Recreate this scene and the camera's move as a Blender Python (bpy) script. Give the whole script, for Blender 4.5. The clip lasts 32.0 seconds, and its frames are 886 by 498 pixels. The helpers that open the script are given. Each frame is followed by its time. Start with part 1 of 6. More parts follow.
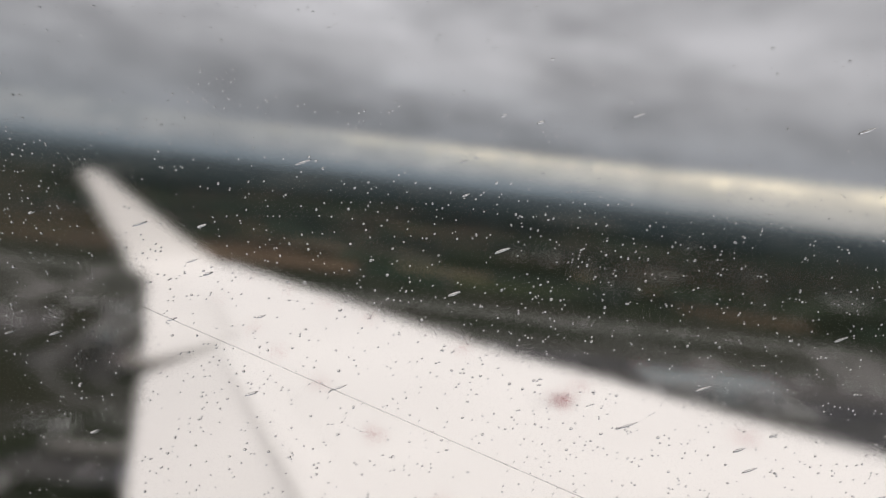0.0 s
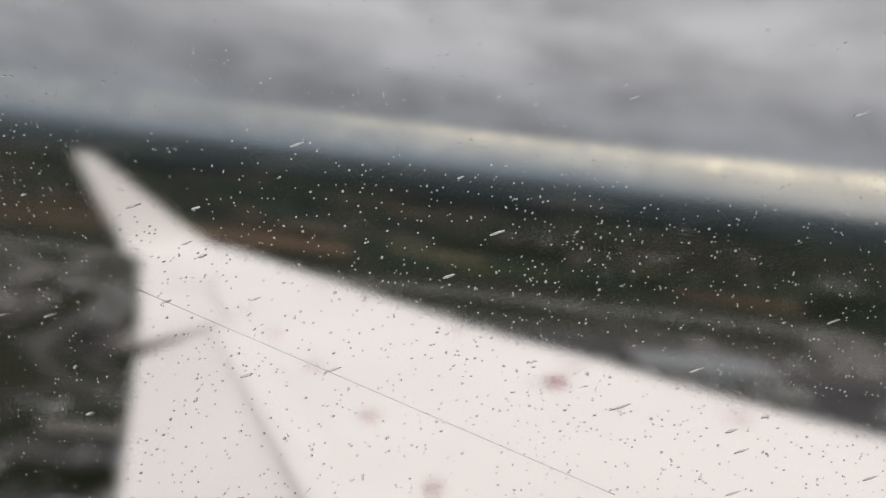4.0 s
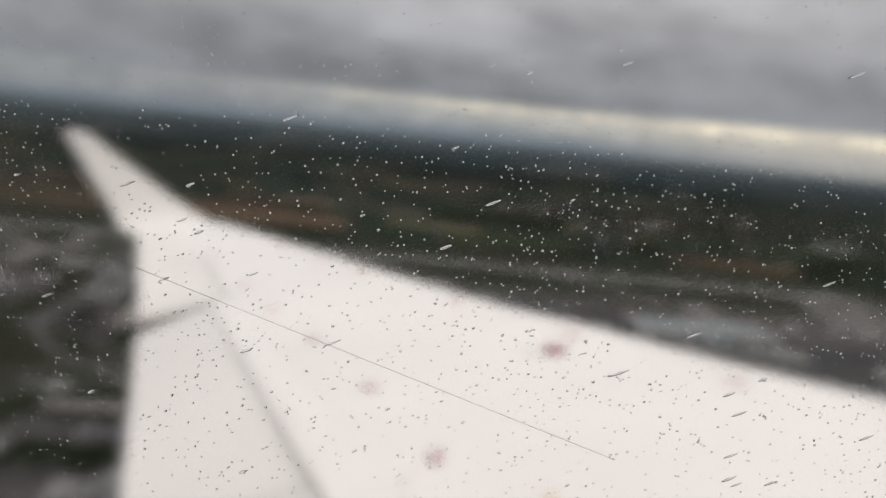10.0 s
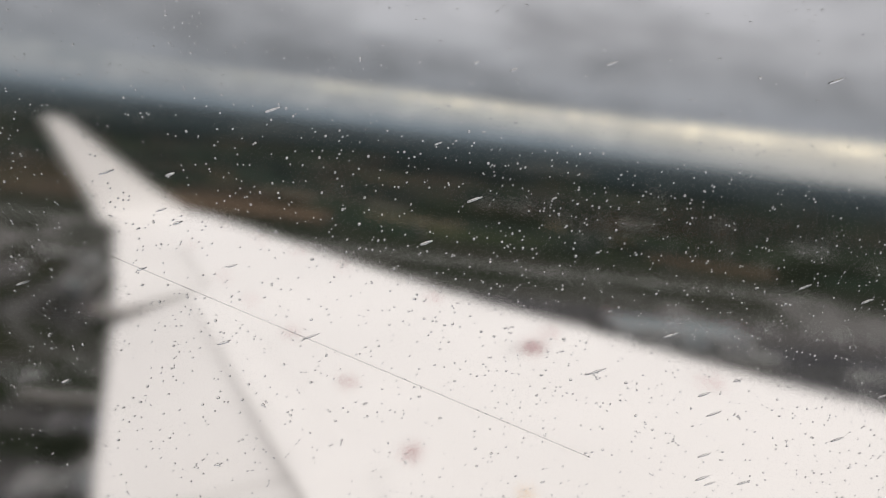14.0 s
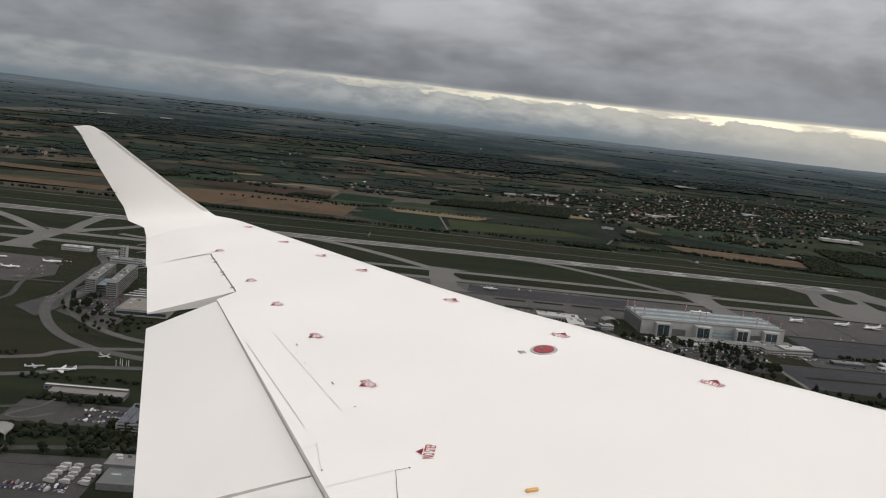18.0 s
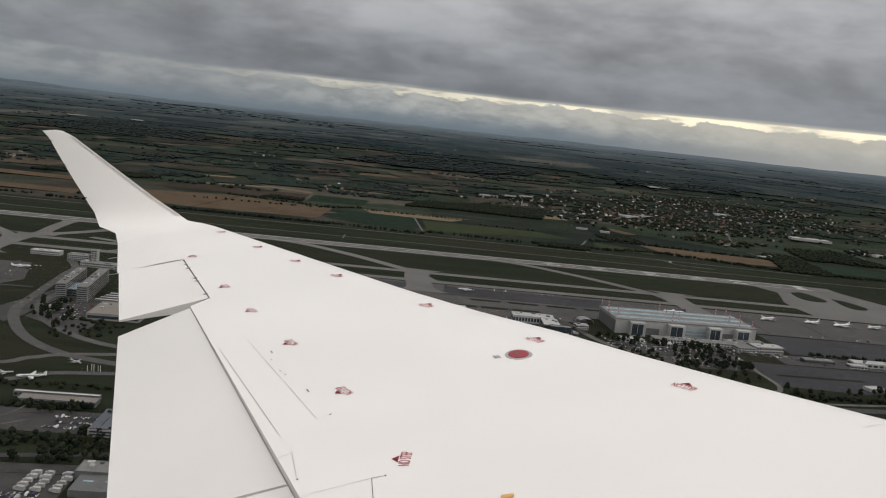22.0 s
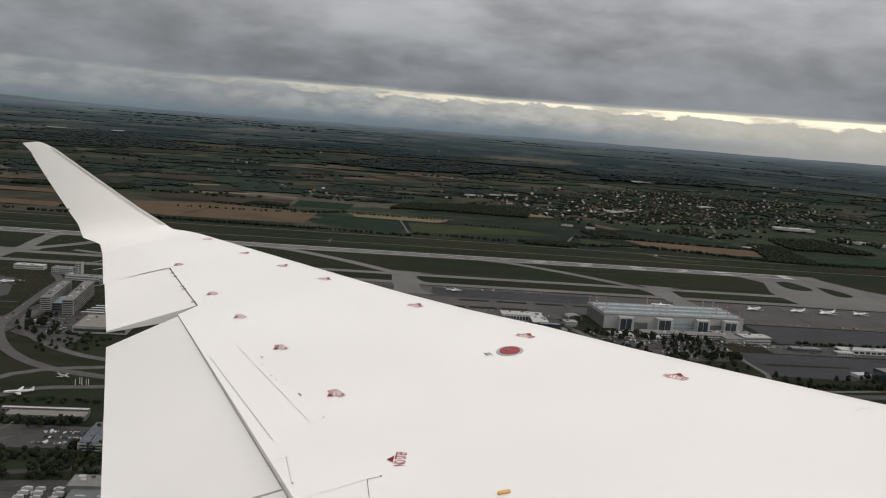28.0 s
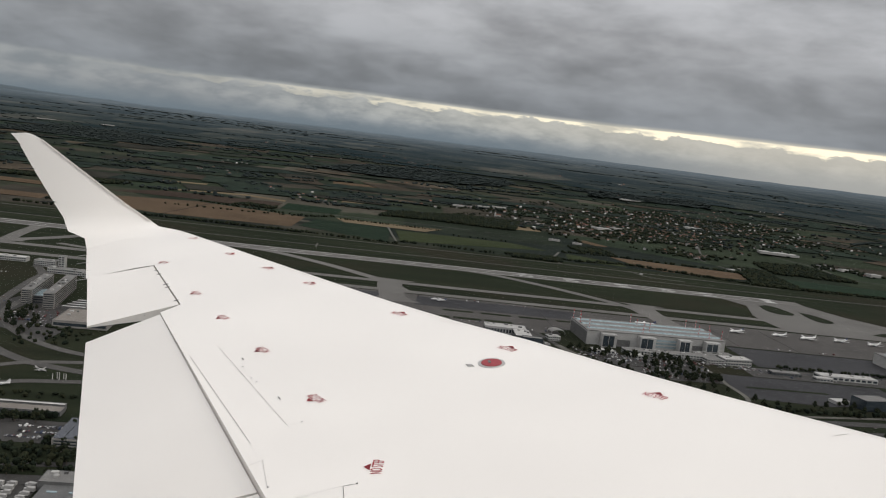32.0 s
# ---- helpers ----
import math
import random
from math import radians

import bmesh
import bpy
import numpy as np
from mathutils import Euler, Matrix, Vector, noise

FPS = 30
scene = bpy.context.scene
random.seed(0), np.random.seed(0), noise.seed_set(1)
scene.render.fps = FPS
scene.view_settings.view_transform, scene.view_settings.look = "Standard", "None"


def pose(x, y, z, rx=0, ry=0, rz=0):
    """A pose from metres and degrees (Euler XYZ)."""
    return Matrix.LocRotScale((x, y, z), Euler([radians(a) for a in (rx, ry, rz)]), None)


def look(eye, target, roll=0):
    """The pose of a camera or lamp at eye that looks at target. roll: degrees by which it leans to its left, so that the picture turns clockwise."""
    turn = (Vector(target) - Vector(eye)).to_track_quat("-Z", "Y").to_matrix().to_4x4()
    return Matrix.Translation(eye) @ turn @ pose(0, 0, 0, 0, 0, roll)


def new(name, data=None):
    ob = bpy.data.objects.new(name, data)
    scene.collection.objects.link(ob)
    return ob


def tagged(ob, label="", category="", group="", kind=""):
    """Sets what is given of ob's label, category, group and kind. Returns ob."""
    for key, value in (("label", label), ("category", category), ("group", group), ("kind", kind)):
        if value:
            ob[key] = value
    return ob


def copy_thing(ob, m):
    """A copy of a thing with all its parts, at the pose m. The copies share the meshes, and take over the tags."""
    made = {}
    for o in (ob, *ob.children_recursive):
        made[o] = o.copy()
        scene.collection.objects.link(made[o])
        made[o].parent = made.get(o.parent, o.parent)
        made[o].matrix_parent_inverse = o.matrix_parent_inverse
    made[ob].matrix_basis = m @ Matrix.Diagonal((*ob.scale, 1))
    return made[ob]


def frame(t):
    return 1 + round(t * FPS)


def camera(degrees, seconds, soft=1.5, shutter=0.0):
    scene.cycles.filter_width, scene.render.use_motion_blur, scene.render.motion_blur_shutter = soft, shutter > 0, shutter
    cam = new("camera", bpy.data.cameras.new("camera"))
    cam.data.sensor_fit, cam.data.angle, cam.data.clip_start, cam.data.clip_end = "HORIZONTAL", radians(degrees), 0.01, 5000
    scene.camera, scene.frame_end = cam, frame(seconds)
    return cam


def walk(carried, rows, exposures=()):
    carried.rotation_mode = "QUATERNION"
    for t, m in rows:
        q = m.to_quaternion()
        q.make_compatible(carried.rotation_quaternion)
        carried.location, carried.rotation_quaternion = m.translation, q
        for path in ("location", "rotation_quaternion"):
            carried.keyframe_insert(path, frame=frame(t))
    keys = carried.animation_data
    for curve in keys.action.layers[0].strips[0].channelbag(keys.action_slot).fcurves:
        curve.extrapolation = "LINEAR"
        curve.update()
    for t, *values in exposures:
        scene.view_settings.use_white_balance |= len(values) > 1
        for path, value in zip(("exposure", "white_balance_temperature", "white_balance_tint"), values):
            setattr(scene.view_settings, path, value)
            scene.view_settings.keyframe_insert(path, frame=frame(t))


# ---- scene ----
cam = camera(58.0, 32.0, soft=1.0)
EYE_Z, HIGH = 0.0, 371.0     # the seat's level, and its height over the airfield
LEAN_U, LEAN_V = -0.003, 0.007     # how the land leans to the climbing, banking aeroplane's own level


def aim(x, y, z, yaw, pitch, roll):
    return pose(x, y, z + EYE_Z, 0, 0, yaw) @ pose(0, 0, 0, 90 + pitch, 0, 0) @ pose(0, 0, 0, 0, 0, roll)


PATH = [
    (0, -0.025, 0.220, -0.145, -2.03, -4.53, 6.68),
    (0.5, -0.025, 0.220, -0.145, -2.50, -3.76, 7.28),
    (1, -0.025, 0.220, -0.145, -2.95, -3.94, 7.39),
    (1.5, -0.025, 0.220, -0.145, -3.71, -4.37, 7.32),
    (2, -0.025, 0.220, -0.145, -4.10, -4.86, 7.00),
    (2.5, -0.025, 0.220, -0.145, -3.62, -5.13, 6.39),
    (3, -0.025, 0.220, -0.145, -3.06, -6.89, 7.41),
    (3.5, -0.025, 0.220, -0.145, -2.90, -6.16, 6.91),
    (5.5, -0.025, 0.220, -0.145, -1.97, -5.37, 6.93),
    (6, -0.025, 0.220, -0.145, -2.12, -5.15, 6.92),
    (6.5, -0.025, 0.220, -0.145, -2.72, -5.95, 6.68),
    (7, -0.025, 0.220, -0.145, -3.23, -6.82, 4.87),
    (7.5, -0.025, 0.220, -0.145, -3.46, -7.55, 4.47),
    (8, -0.025, 0.220, -0.145, -3.42, -7.55, 5.19),
    (8.5, -0.025, 0.220, -0.145, -3.10, -8.26, 5.59),
    (9, -0.025, 0.220, -0.145, -2.92, -8.56, 5.88),
    (9.5, -0.025, 0.220, -0.145, -2.72, -7.91, 5.89),
    (10, -0.025, 0.220, -0.145, -3.02, -7.77, 5.55),
    (10.5, -0.025, 0.220, -0.145, -3.87, -7.76, 5.58),
    (11, -0.025, 0.220, -0.145, -3.99, -8.00, 5.26),
    (11.5, -0.025, 0.220, -0.145, -3.53, -8.31, 4.80),
    (12, -0.025, 0.220, -0.145, -3.62, -9.79, 4.82),
    (12.5, -0.025, 0.220, -0.145, -4.12, -9.26, 6.54),
    (13, -0.025, 0.220, -0.145, -3.82, -8.56, 6.26),
    (13.5, -0.025, 0.220, -0.145, -3.80, -8.50, 6.79),
    (14, -0.025, 0.220, -0.145, -4.45, -7.93, 6.90),
    (14.5, -0.025, 0.220, -0.145, -4.81, -8.17, 6.23),
    (15, -0.025, 0.220, -0.145, -4.94, -8.45, 6.55),
    (15.5, -0.025, 0.220, -0.145, -4.37, -8.80, 6.68),
    (17.5, 0.004, 0.008, -0.021, -2.61, -8.87, 6.31),
    (18, 0.004, 0.003, -0.022, -2.78, -8.61, 6.11),
    (18.5, 0.009, -0.007, -0.010, -3.32, -9.02, 5.08),
    (19, -0.002, -0.001, -0.010, -3.91, -8.09, 7.12),
    (19.5, 0.003, -0.011, 0.002, -4.41, -6.77, 8.11),
    (20, 0.006, -0.007, 0.002, -4.44, -7.47, 7.15),
    (20.5, -0.002, -0.003, 0.010, -4.21, -8.51, 6.42),
    (21, -0.000, -0.005, 0.012, -3.97, -9.04, 6.48),
    (21.5, -0.000, -0.004, 0.000, -4.14, -8.60, 6.77),
    (22, 0.004, -0.003, 0.007, -4.56, -8.33, 5.98),
    (22.5, 0.002, -0.006, 0.002, -4.95, -8.14, 5.64),
    (23, 0.001, -0.001, 0.007, -4.81, -8.39, 5.45),
    (23.5, 0.002, -0.002, -0.002, -4.40, -8.89, 5.58),
    (24, -0.002, 0.003, -0.005, -4.55, -8.52, 5.75),
    (24.5, -0.002, 0.005, 0.001, -4.83, -8.04, 5.62),
    (25, -0.001, -0.004, 0.005, -4.96, -7.87, 5.69),
    (25.5, 0.005, -0.006, 0.012, -5.05, -7.91, 4.81),
    (27.5, 0.003, -0.010, -0.013, -5.63, -8.22, 4.87),
    (28, -0.002, 0.000, -0.007, -5.52, -8.17, 4.25),
    (28.5, 0.002, 0.008, -0.014, -5.82, -7.75, 4.87),
    (29, 0.003, -0.004, -0.016, -6.38, -7.50, 6.30),
    (29.5, 0.003, -0.007, -0.018, -6.56, -7.69, 6.85),
    (30, 0.002, -0.009, -0.020, -6.40, -7.87, 6.58),
    (30.5, 0.002, -0.010, -0.006, -6.44, -7.29, 6.47),
    (31, 0.000, -0.011, -0.008, -6.63, -6.80, 6.95),
    (31.5, -0.003, -0.007, -0.009, -6.68, -6.84, 6.94),
    (32, -0.001, -0.006, -0.005, -6.41, -7.40, 6.86),
]
walk(cam, [(r[0], aim(*r[1:])) for r in PATH],
     [(0, 0.05, 6600, 13.6), (3.5, 0.00, 6600, 13.6), (6, -0.05, 6600, 13.4), (7, -0.15, 6600, 13.4), (8, -0.38, 6600, 13.4), (9, -0.05, 6590, 13.2), (10, 0.01, 6580, 13.2), (11, -0.09, 6580, 13.2), (12, -0.05, 6580, 13.4), (13, 0.01, 6570, 13.4), (15.3, 0.07, 6540, 12.4), (18.5, -0.01, 6500, 11.5),
      (22, -0.10, 6500, 11.0), (26, -0.08, 6500, 11.0), (32, -0.01, 6500, 11.0)])

# ---- sky and light ----
SUN_AZ, SUN_EL = -0.45, 0.55      # radians from +x, and up


class Graph:
    """A small builder for node trees."""

    def __init__(self, tree):
        self.tree = tree
        tree.nodes.clear()

    def node(self, kind, props=None, **sockets):
        n = self.tree.nodes.new(kind)
        for key, value in (props or {}).items():
            setattr(n, key, value)
        for key, value in sockets.items():
            self.feed(n, key, value)
        return n

    def feed(self, n, key, value):
        key = int(key[1:]) if key[0] == "i" and key[1:].isdigit() else key.replace("_", " ")
        if isinstance(value, bpy.types.NodeSocket):
            self.tree.links.new(value, n.inputs[key])
        else:
            n.inputs[key].default_value = value

    def math(self, op, a, b=0.0, c=0.0, clamp=False):
        n = self.node("ShaderNodeMath", {"operation": op, "use_clamp": clamp}, i0=a, i1=b, i2=c)
        return n.outputs[0]

    def range(self, v, a, b, c=0.0, d=1.0, smooth=True):
        n = self.node("ShaderNodeMapRange", {"interpolation_type": "SMOOTHSTEP" if smooth else "LINEAR"},
                      Value=v, From_Min=a, From_Max=b, To_Min=c, To_Max=d)
        return n.outputs[0]

    def noise(self, vec, scale, detail=4.0, rough=0.5, dist=0.0, dims="3D"):
        n = self.node("ShaderNodeTexNoise", {"noise_dimensions": dims}, Scale=scale, Detail=detail, Roughness=rough, Distortion=dist)
        if vec is not None:
            self.tree.links.new(vec, n.inputs["Vector"])
        return n.outputs[0]

    def mix(self, f, a, b, blend="MIX"):
        n = self.node("ShaderNodeMix", {"data_type": "RGBA", "blend_type": blend})
        for key, value in ((0, f), (6, a), (7, b)):
            if isinstance(value, bpy.types.NodeSocket):
                self.tree.links.new(value, n.inputs[key])
            else:
                n.inputs[key].default_value = value if key == 0 else (*value, 1.0)[:4]
        return n.outputs[2]

    def ramp(self, v, stops):
        n = self.node("ShaderNodeValToRGB", None, Fac=v)
        el = n.color_ramp.elements
        while len(el) < len(stops):
            el.new(0.5)
        for e, (p, col) in zip(el, stops):
            e.position, e.color = p, (*col, 1.0)
        return n.outputs[0]

    def scaled(self, vec, s):
        n = self.node("ShaderNodeVectorMath", {"operation": "MULTIPLY"}, i0=vec)
        n.inputs[1].default_value = s
        return n.outputs[0]


world = bpy.data.worlds.new("overcast_evening")
world.use_nodes = True
scene.world = world
g = Graph(world.node_tree)
way = g.node("ShaderNodeTexCoord").outputs["Generated"]
sep = g.node("ShaderNodeSeparateXYZ", None, i0=way)
dx, dy = sep.outputs[0], sep.outputs[1]
dz = g.math("SUBTRACT", sep.outputs[2], g.math("ADD", g.math("MULTIPLY", dx, LEAN_U), g.math("MULTIPLY", dy, LEAN_V)))
# cloud deck in long flat rolls
big = g.noise(g.scaled(way, (3.3, 3.3, 11.0)), 1.0, 4.0, 0.50, 0.15)
fine = g.noise(g.scaled(way, (10.0, 10.0, 30.0)), 1.0, 4.0, 0.52, 0.2)
puffs = g.noise(g.scaled(way, (24.0, 24.0, 64.0)), 1.0, 5.0, 0.58, 0.3)
clouds = g.math("ADD", g.math("MULTIPLY", big, 0.58), g.math("ADD", g.math("MULTIPLY", fine, 0.28), g.math("MULTIPLY", puffs, 0.14)))
shade = g.range(clouds, 0.32, 0.68, 0.66, 1.42)
rise = g.ramp(g.math("ADD", g.math("MULTIPLY", dz, 0.5), 0.5),
              [(0.0, (0.05, 0.05, 0.05)), (0.495, (0.115, 0.128, 0.140)), (0.525, (0.208, 0.222, 0.240)), (0.57, (0.358, 0.360, 0.370)),
               (0.65, (0.52, 0.52, 0.53)), (0.80, (0.92, 0.91, 0.91)), (1.0, (1.17, 1.15, 1.14))])
deck_col = g.mix(1.0, rise, g.node("ShaderNodeCombineXYZ", None, i0=shade, i1=shade, i2=shade).outputs[0], "MULTIPLY")
# low cumulus under the deck and the clear gap between them
lump = g.noise(g.scaled(way, (26.0, 26.0, 70.0)), 1.0, 5.0, 0.6)
top = g.math("ADD", g.math("MULTIPLY", lump, 0.030), 0.0185)
wave = g.noise(g.scaled(way, (5.0, 5.0, 4.0)), 1.0, 3.0, 0.5)
brim = g.math("ADD", g.math("MULTIPLY", wave, 0.007), 0.0385)
above = g.range(g.math("SUBTRACT", dz, top), 0.0, 0.0030)
below = g.range(g.math("SUBTRACT", brim, dz), 0.0, 0.0022)
toward = g.range(g.math("SUBTRACT", dx, g.math("MULTIPLY", dy, 0.25)), -0.62, 0.22, 0.0, 1.0)
torn = g.range(g.noise(g.scaled(way, (13.0, 13.0, 60.0)), 1.0, 4.0, 0.55), 0.36, 0.54, 0.25, 1.0)
gap = g.math("MULTIPLY", g.math("MULTIPLY", above, below), g.math("MULTIPLY", toward, torn))
lowc = g.mix(g.range(lump, 0.3, 0.7), (0.205, 0.240, 0.268), (0.430, 0.450, 0.452))
cream = g.range(g.math("SUBTRACT", dx, g.math("MULTIPLY", dy, 0.25)), -0.10, 0.36, 0.0, 1.0)
lowc = g.mix(g.math("MULTIPLY", g.range(dz, 0.0, 0.032), g.math("MULTIPLY", toward, 0.50)), lowc, (0.66, 0.61, 0.50))
lowc = g.mix(g.math("MULTIPLY", cream, 0.45), lowc, (0.62, 0.58, 0.50))
lowc = g.mix(g.range(toward, 0.0, 0.55, 0.55, 0.0), lowc, (0.250, 0.262, 0.272))
haze = g.mix(g.range(dz, -0.004, 0.022), g.mix(cream, (0.165, 0.205, 0.236), (0.40, 0.40, 0.38)), lowc)
lower = g.mix(g.range(g.math("SUBTRACT", dz, brim), -0.0015, 0.004), haze, deck_col)
sky = g.mix(gap, lower, (1.22, 1.10, 0.83))
nish = g.node("ShaderNodeTexSky", {"sky_type": "NISHITA", "sun_disc": False, "sun_elevation": SUN_EL,
                                   "sun_rotation": math.pi / 2 - SUN_AZ, "air_density": 1.0, "dust_density": 3.0})
total = g.mix(0.006, sky, nish.outputs[0])
sunward = g.math("ADD", g.math("MULTIPLY", dx, math.cos(SUN_AZ)), g.math("MULTIPLY", dy, math.sin(SUN_AZ)))
glow = g.range(g.math("SUBTRACT", g.math("MULTIPLY", sunward, 0.5), dy), 0.05, 1.1, 1.0, 1.6)
back = g.node("ShaderNodeBackground", None, Color=total, Strength=glow)
out = g.node("ShaderNodeOutputWorld", None, Surface=back.outputs[0])

sun = new("sun", bpy.data.lights.new("sun", "SUN"))
sun.data.energy, sun.data.angle, sun.data.color = 0.7, radians(25), (1.0, 0.93, 0.80)
sun.matrix_world = look((0, 0, 0), (-math.cos(SUN_AZ) * math.cos(SUN_EL), -math.sin(SUN_AZ) * math.cos(SUN_EL), -math.sin(SUN_EL)))

# ---- materials ----


def material(name, build, rough=0.8, metal=0.0, spec=0.4):
    m = bpy.data.materials.new(name)
    m.use_nodes = True
    k = Graph(m.node_tree)
    b = k.node("ShaderNodeBsdfPrincipled", None, Roughness=rough, Metallic=metal)
    b.inputs["Specular IOR Level"].default_value = spec
    k.node("ShaderNodeOutputMaterial", None, Surface=b.outputs[0])
    build(k, b)
    return m


def mottled(name, low, high, scale, rough=0.85, metal=0.0, spec=0.3, fine=9.0, bump=0.0, spread=0.12):
    """A surface between two colours, mottled at two scales, each piece a little apart from the next."""
    def build(k, b):
        at = k.node("ShaderNodeTexCoord").outputs["Object"]
        one = k.noise(at, scale, 5.0, 0.6)
        two = k.noise(at, scale * fine, 4.0, 0.6)
        f = k.math("ADD", k.math("MULTIPLY", one, 0.6), k.math("MULTIPLY", two, 0.4))
        col = k.mix(k.range(f, 0.32, 0.68), low, high)
        rnd = k.node("ShaderNodeObjectInfo").outputs["Random"]
        v = k.range(rnd, 0.0, 1.0, 1.0 - spread, 1.0 + spread, False)
        hsv = k.node("ShaderNodeHueSaturation", None, Color=col, Value=v)
        k.feed(b, "Base_Color", hsv.outputs[0])
        k.feed(b, "Roughness", k.range(two, 0.3, 0.7, max(rough - 0.08, 0.02), min(rough + 0.08, 1.0)))
        if bump:
            n = k.node("ShaderNodeBump", None, Strength=bump, Height=two)
            k.tree.links.new(n.outputs[0], b.inputs["Normal"])
    return material(name, build, rough, metal, spec)


def islands(name, cols, rough=0.9, scale=0.02):
    """Joined pieces, each island with a colour of its own from a short row of colours."""
    def build(k, b):
        rnd = k.node("ShaderNodeNewGeometry").outputs["Random Per Island"]
        n = k.node("ShaderNodeValToRGB", None, Fac=rnd)
        n.color_ramp.interpolation = "CONSTANT"
        el = n.color_ramp.elements
        while len(el) < len(cols):
            el.new(0.5)
        for i, (e, col) in enumerate(zip(el, cols)):
            e.position, e.color = i / len(cols), (*col, 1.0)
        at = k.node("ShaderNodeTexCoord").outputs["Object"]
        f = k.range(k.noise(at, scale, 5.0, 0.65), 0.3, 0.7, 0.75, 1.25)
        v = k.node("ShaderNodeHueSaturation", None, Color=n.outputs[0], Value=f)
        k.feed(b, "Base_Color", v.outputs[0])
    return material(name, build, rough, 0.0, 0.06)


def ground_build(k, b):
    """Farmland seen from the air: field parcels, mown airfield grass and woodland tone, in true kilometres."""
    uv = k.node("ShaderNodeUVMap", {"uv_map": "plan"}).outputs[0]
    wob = k.node("ShaderNodeVectorMath", {"operation": "ADD"}, i0=uv, i1=k.scaled(k.node("ShaderNodeTexNoise", None, Vector=uv, Scale=0.9, Detail=2.0).outputs[1], (0.35, 0.35, 0.0))).outputs[0]
    cell = k.node("ShaderNodeTexVoronoi", {"distance": "CHEBYCHEV", "voronoi_dimensions": "2D"}, Vector=k.scaled(wob, (1.7, 2.6, 1.0)), Scale=1.0, Randomness=0.9)
    pick = k.node("ShaderNodeSeparateColor", None, i0=cell.outputs["Color"])
    n = k.node("ShaderNodeValToRGB", None, Fac=pick.outputs[0])
    n.color_ramp.interpolation = "CONSTANT"
    stops = [(0.0, (0.0173, 0.0229, 0.0160)), (0.20, (0.0259, 0.0335, 0.0218)), (0.40, (0.0137, 0.0183, 0.0151)), (0.52, (0.0338, 0.0373, 0.0260)),
             (0.64, (0.0216, 0.0297, 0.0193)), (0.78, (0.0418, 0.0381, 0.0302)), (0.86, (0.0158, 0.0236, 0.0176)), (0.94, (0.0634, 0.0587, 0.0470))]
    el = n.color_ramp.elements
    while len(el) < len(stops):
        el.new(0.5)
    for e, (p, col) in zip(el, stops):
        e.position, e.color = p, (*col, 1.0)
    mott = k.range(k.noise(uv, 3.0, 6.0, 0.65), 0.3, 0.7, 0.72, 1.28)
    fine = k.range(k.noise(k.scaled(uv, (20.0, 60.0, 1.0)), 1.0, 4.0, 0.6), 0.3, 0.7, 0.85, 1.15)
    farm = k.node("ShaderNodeHueSaturation", None, Color=n.outputs[0], Value=k.math("MULTIPLY", mott, fine)).outputs[0]
    wood = k.range(k.noise(k.scaled(uv, (0.32, 0.62, 1.0)), 1.0, 5.0, 0.62), 0.54, 0.58)
    farm = k.mix(wood, farm, (0.0096, 0.0126, 0.0102))
    # the airfield's own grass, mown in long strips
    y = k.node("ShaderNodeSeparateXYZ", None, i0=uv).outputs[1]
    strip = k.range(k.noise(k.scaled(uv, (1.5, 26.0, 1.0)), 1.0, 3.0, 0.6), 0.35, 0.65)
    grass = k.mix(strip, (0.0118, 0.0156, 0.0092), (0.0196, 0.0240, 0.0140))
    grass = k.mix(k.range(k.noise(uv, 2.2, 5.0, 0.6), 0.45, 0.7), grass, (0.0215, 0.0202, 0.0134))
    inside = k.range(y, 2.70, 2.72, 1.0, 0.0)
    k.feed(b, "Base_Color", k.mix(inside, farm, grass))


M_GROUND = material("farmland", ground_build, 1.0, 0.0, 0.04)


def paint_build(k, b):
    at = k.node("ShaderNodeTexCoord").outputs["Object"]
    streak = k.noise(k.scaled(at, (1.0, 1.3, 1.0)), 0.9, 5.0, 0.55)
    grain = k.noise(at, 60.0, 3.0, 0.6)
    f = k.math("ADD", k.math("MULTIPLY", streak, 0.8), k.math("MULTIPLY", grain, 0.2))
    k.feed(b, "Base_Color", k.mix(k.range(f, 0.3, 0.7), (0.738, 0.708, 0.674), (0.780, 0.750, 0.714)))
    k.feed(b, "Roughness", k.range(streak, 0.3, 0.7, 0.38, 0.46))
    n = k.node("ShaderNodeBump", None, Strength=0.012, Distance=0.02, Height=k.noise(at, 1.3, 2.0, 0.5))
    k.tree.links.new(n.outputs[0], b.inputs["Normal"])


M_WHITE = material("white_gloss_paint", paint_build, 0.4, 0.0, 0.5)
M_CONTROL = mottled("white_control_surface_paint", (0.725, 0.694, 0.658), (0.765, 0.734, 0.698), 0.9, 0.5, 0, 0.4, 6, spread=0.0)
M_STRIP = mottled("leading_edge_strip", (0.42, 0.39, 0.36), (0.52, 0.49, 0.45), 4.0, 0.5, 0.2, 0.5)
M_SEAM = mottled("dark_seam_sealant", (0.10, 0.10, 0.10), (0.20, 0.195, 0.19), 8.0, 0.8)
M_FAINT = mottled("grey_seam", (0.42, 0.41, 0.40), (0.54, 0.53, 0.52), 8.0, 0.7)
M_RIVET = mottled("painted_rivet", (0.60, 0.585, 0.565), (0.66, 0.645, 0.625), 8.0, 0.6)
M_COVE = mottled("flap_cove", (0.22, 0.215, 0.21), (0.33, 0.325, 0.32), 4.0, 0.8)
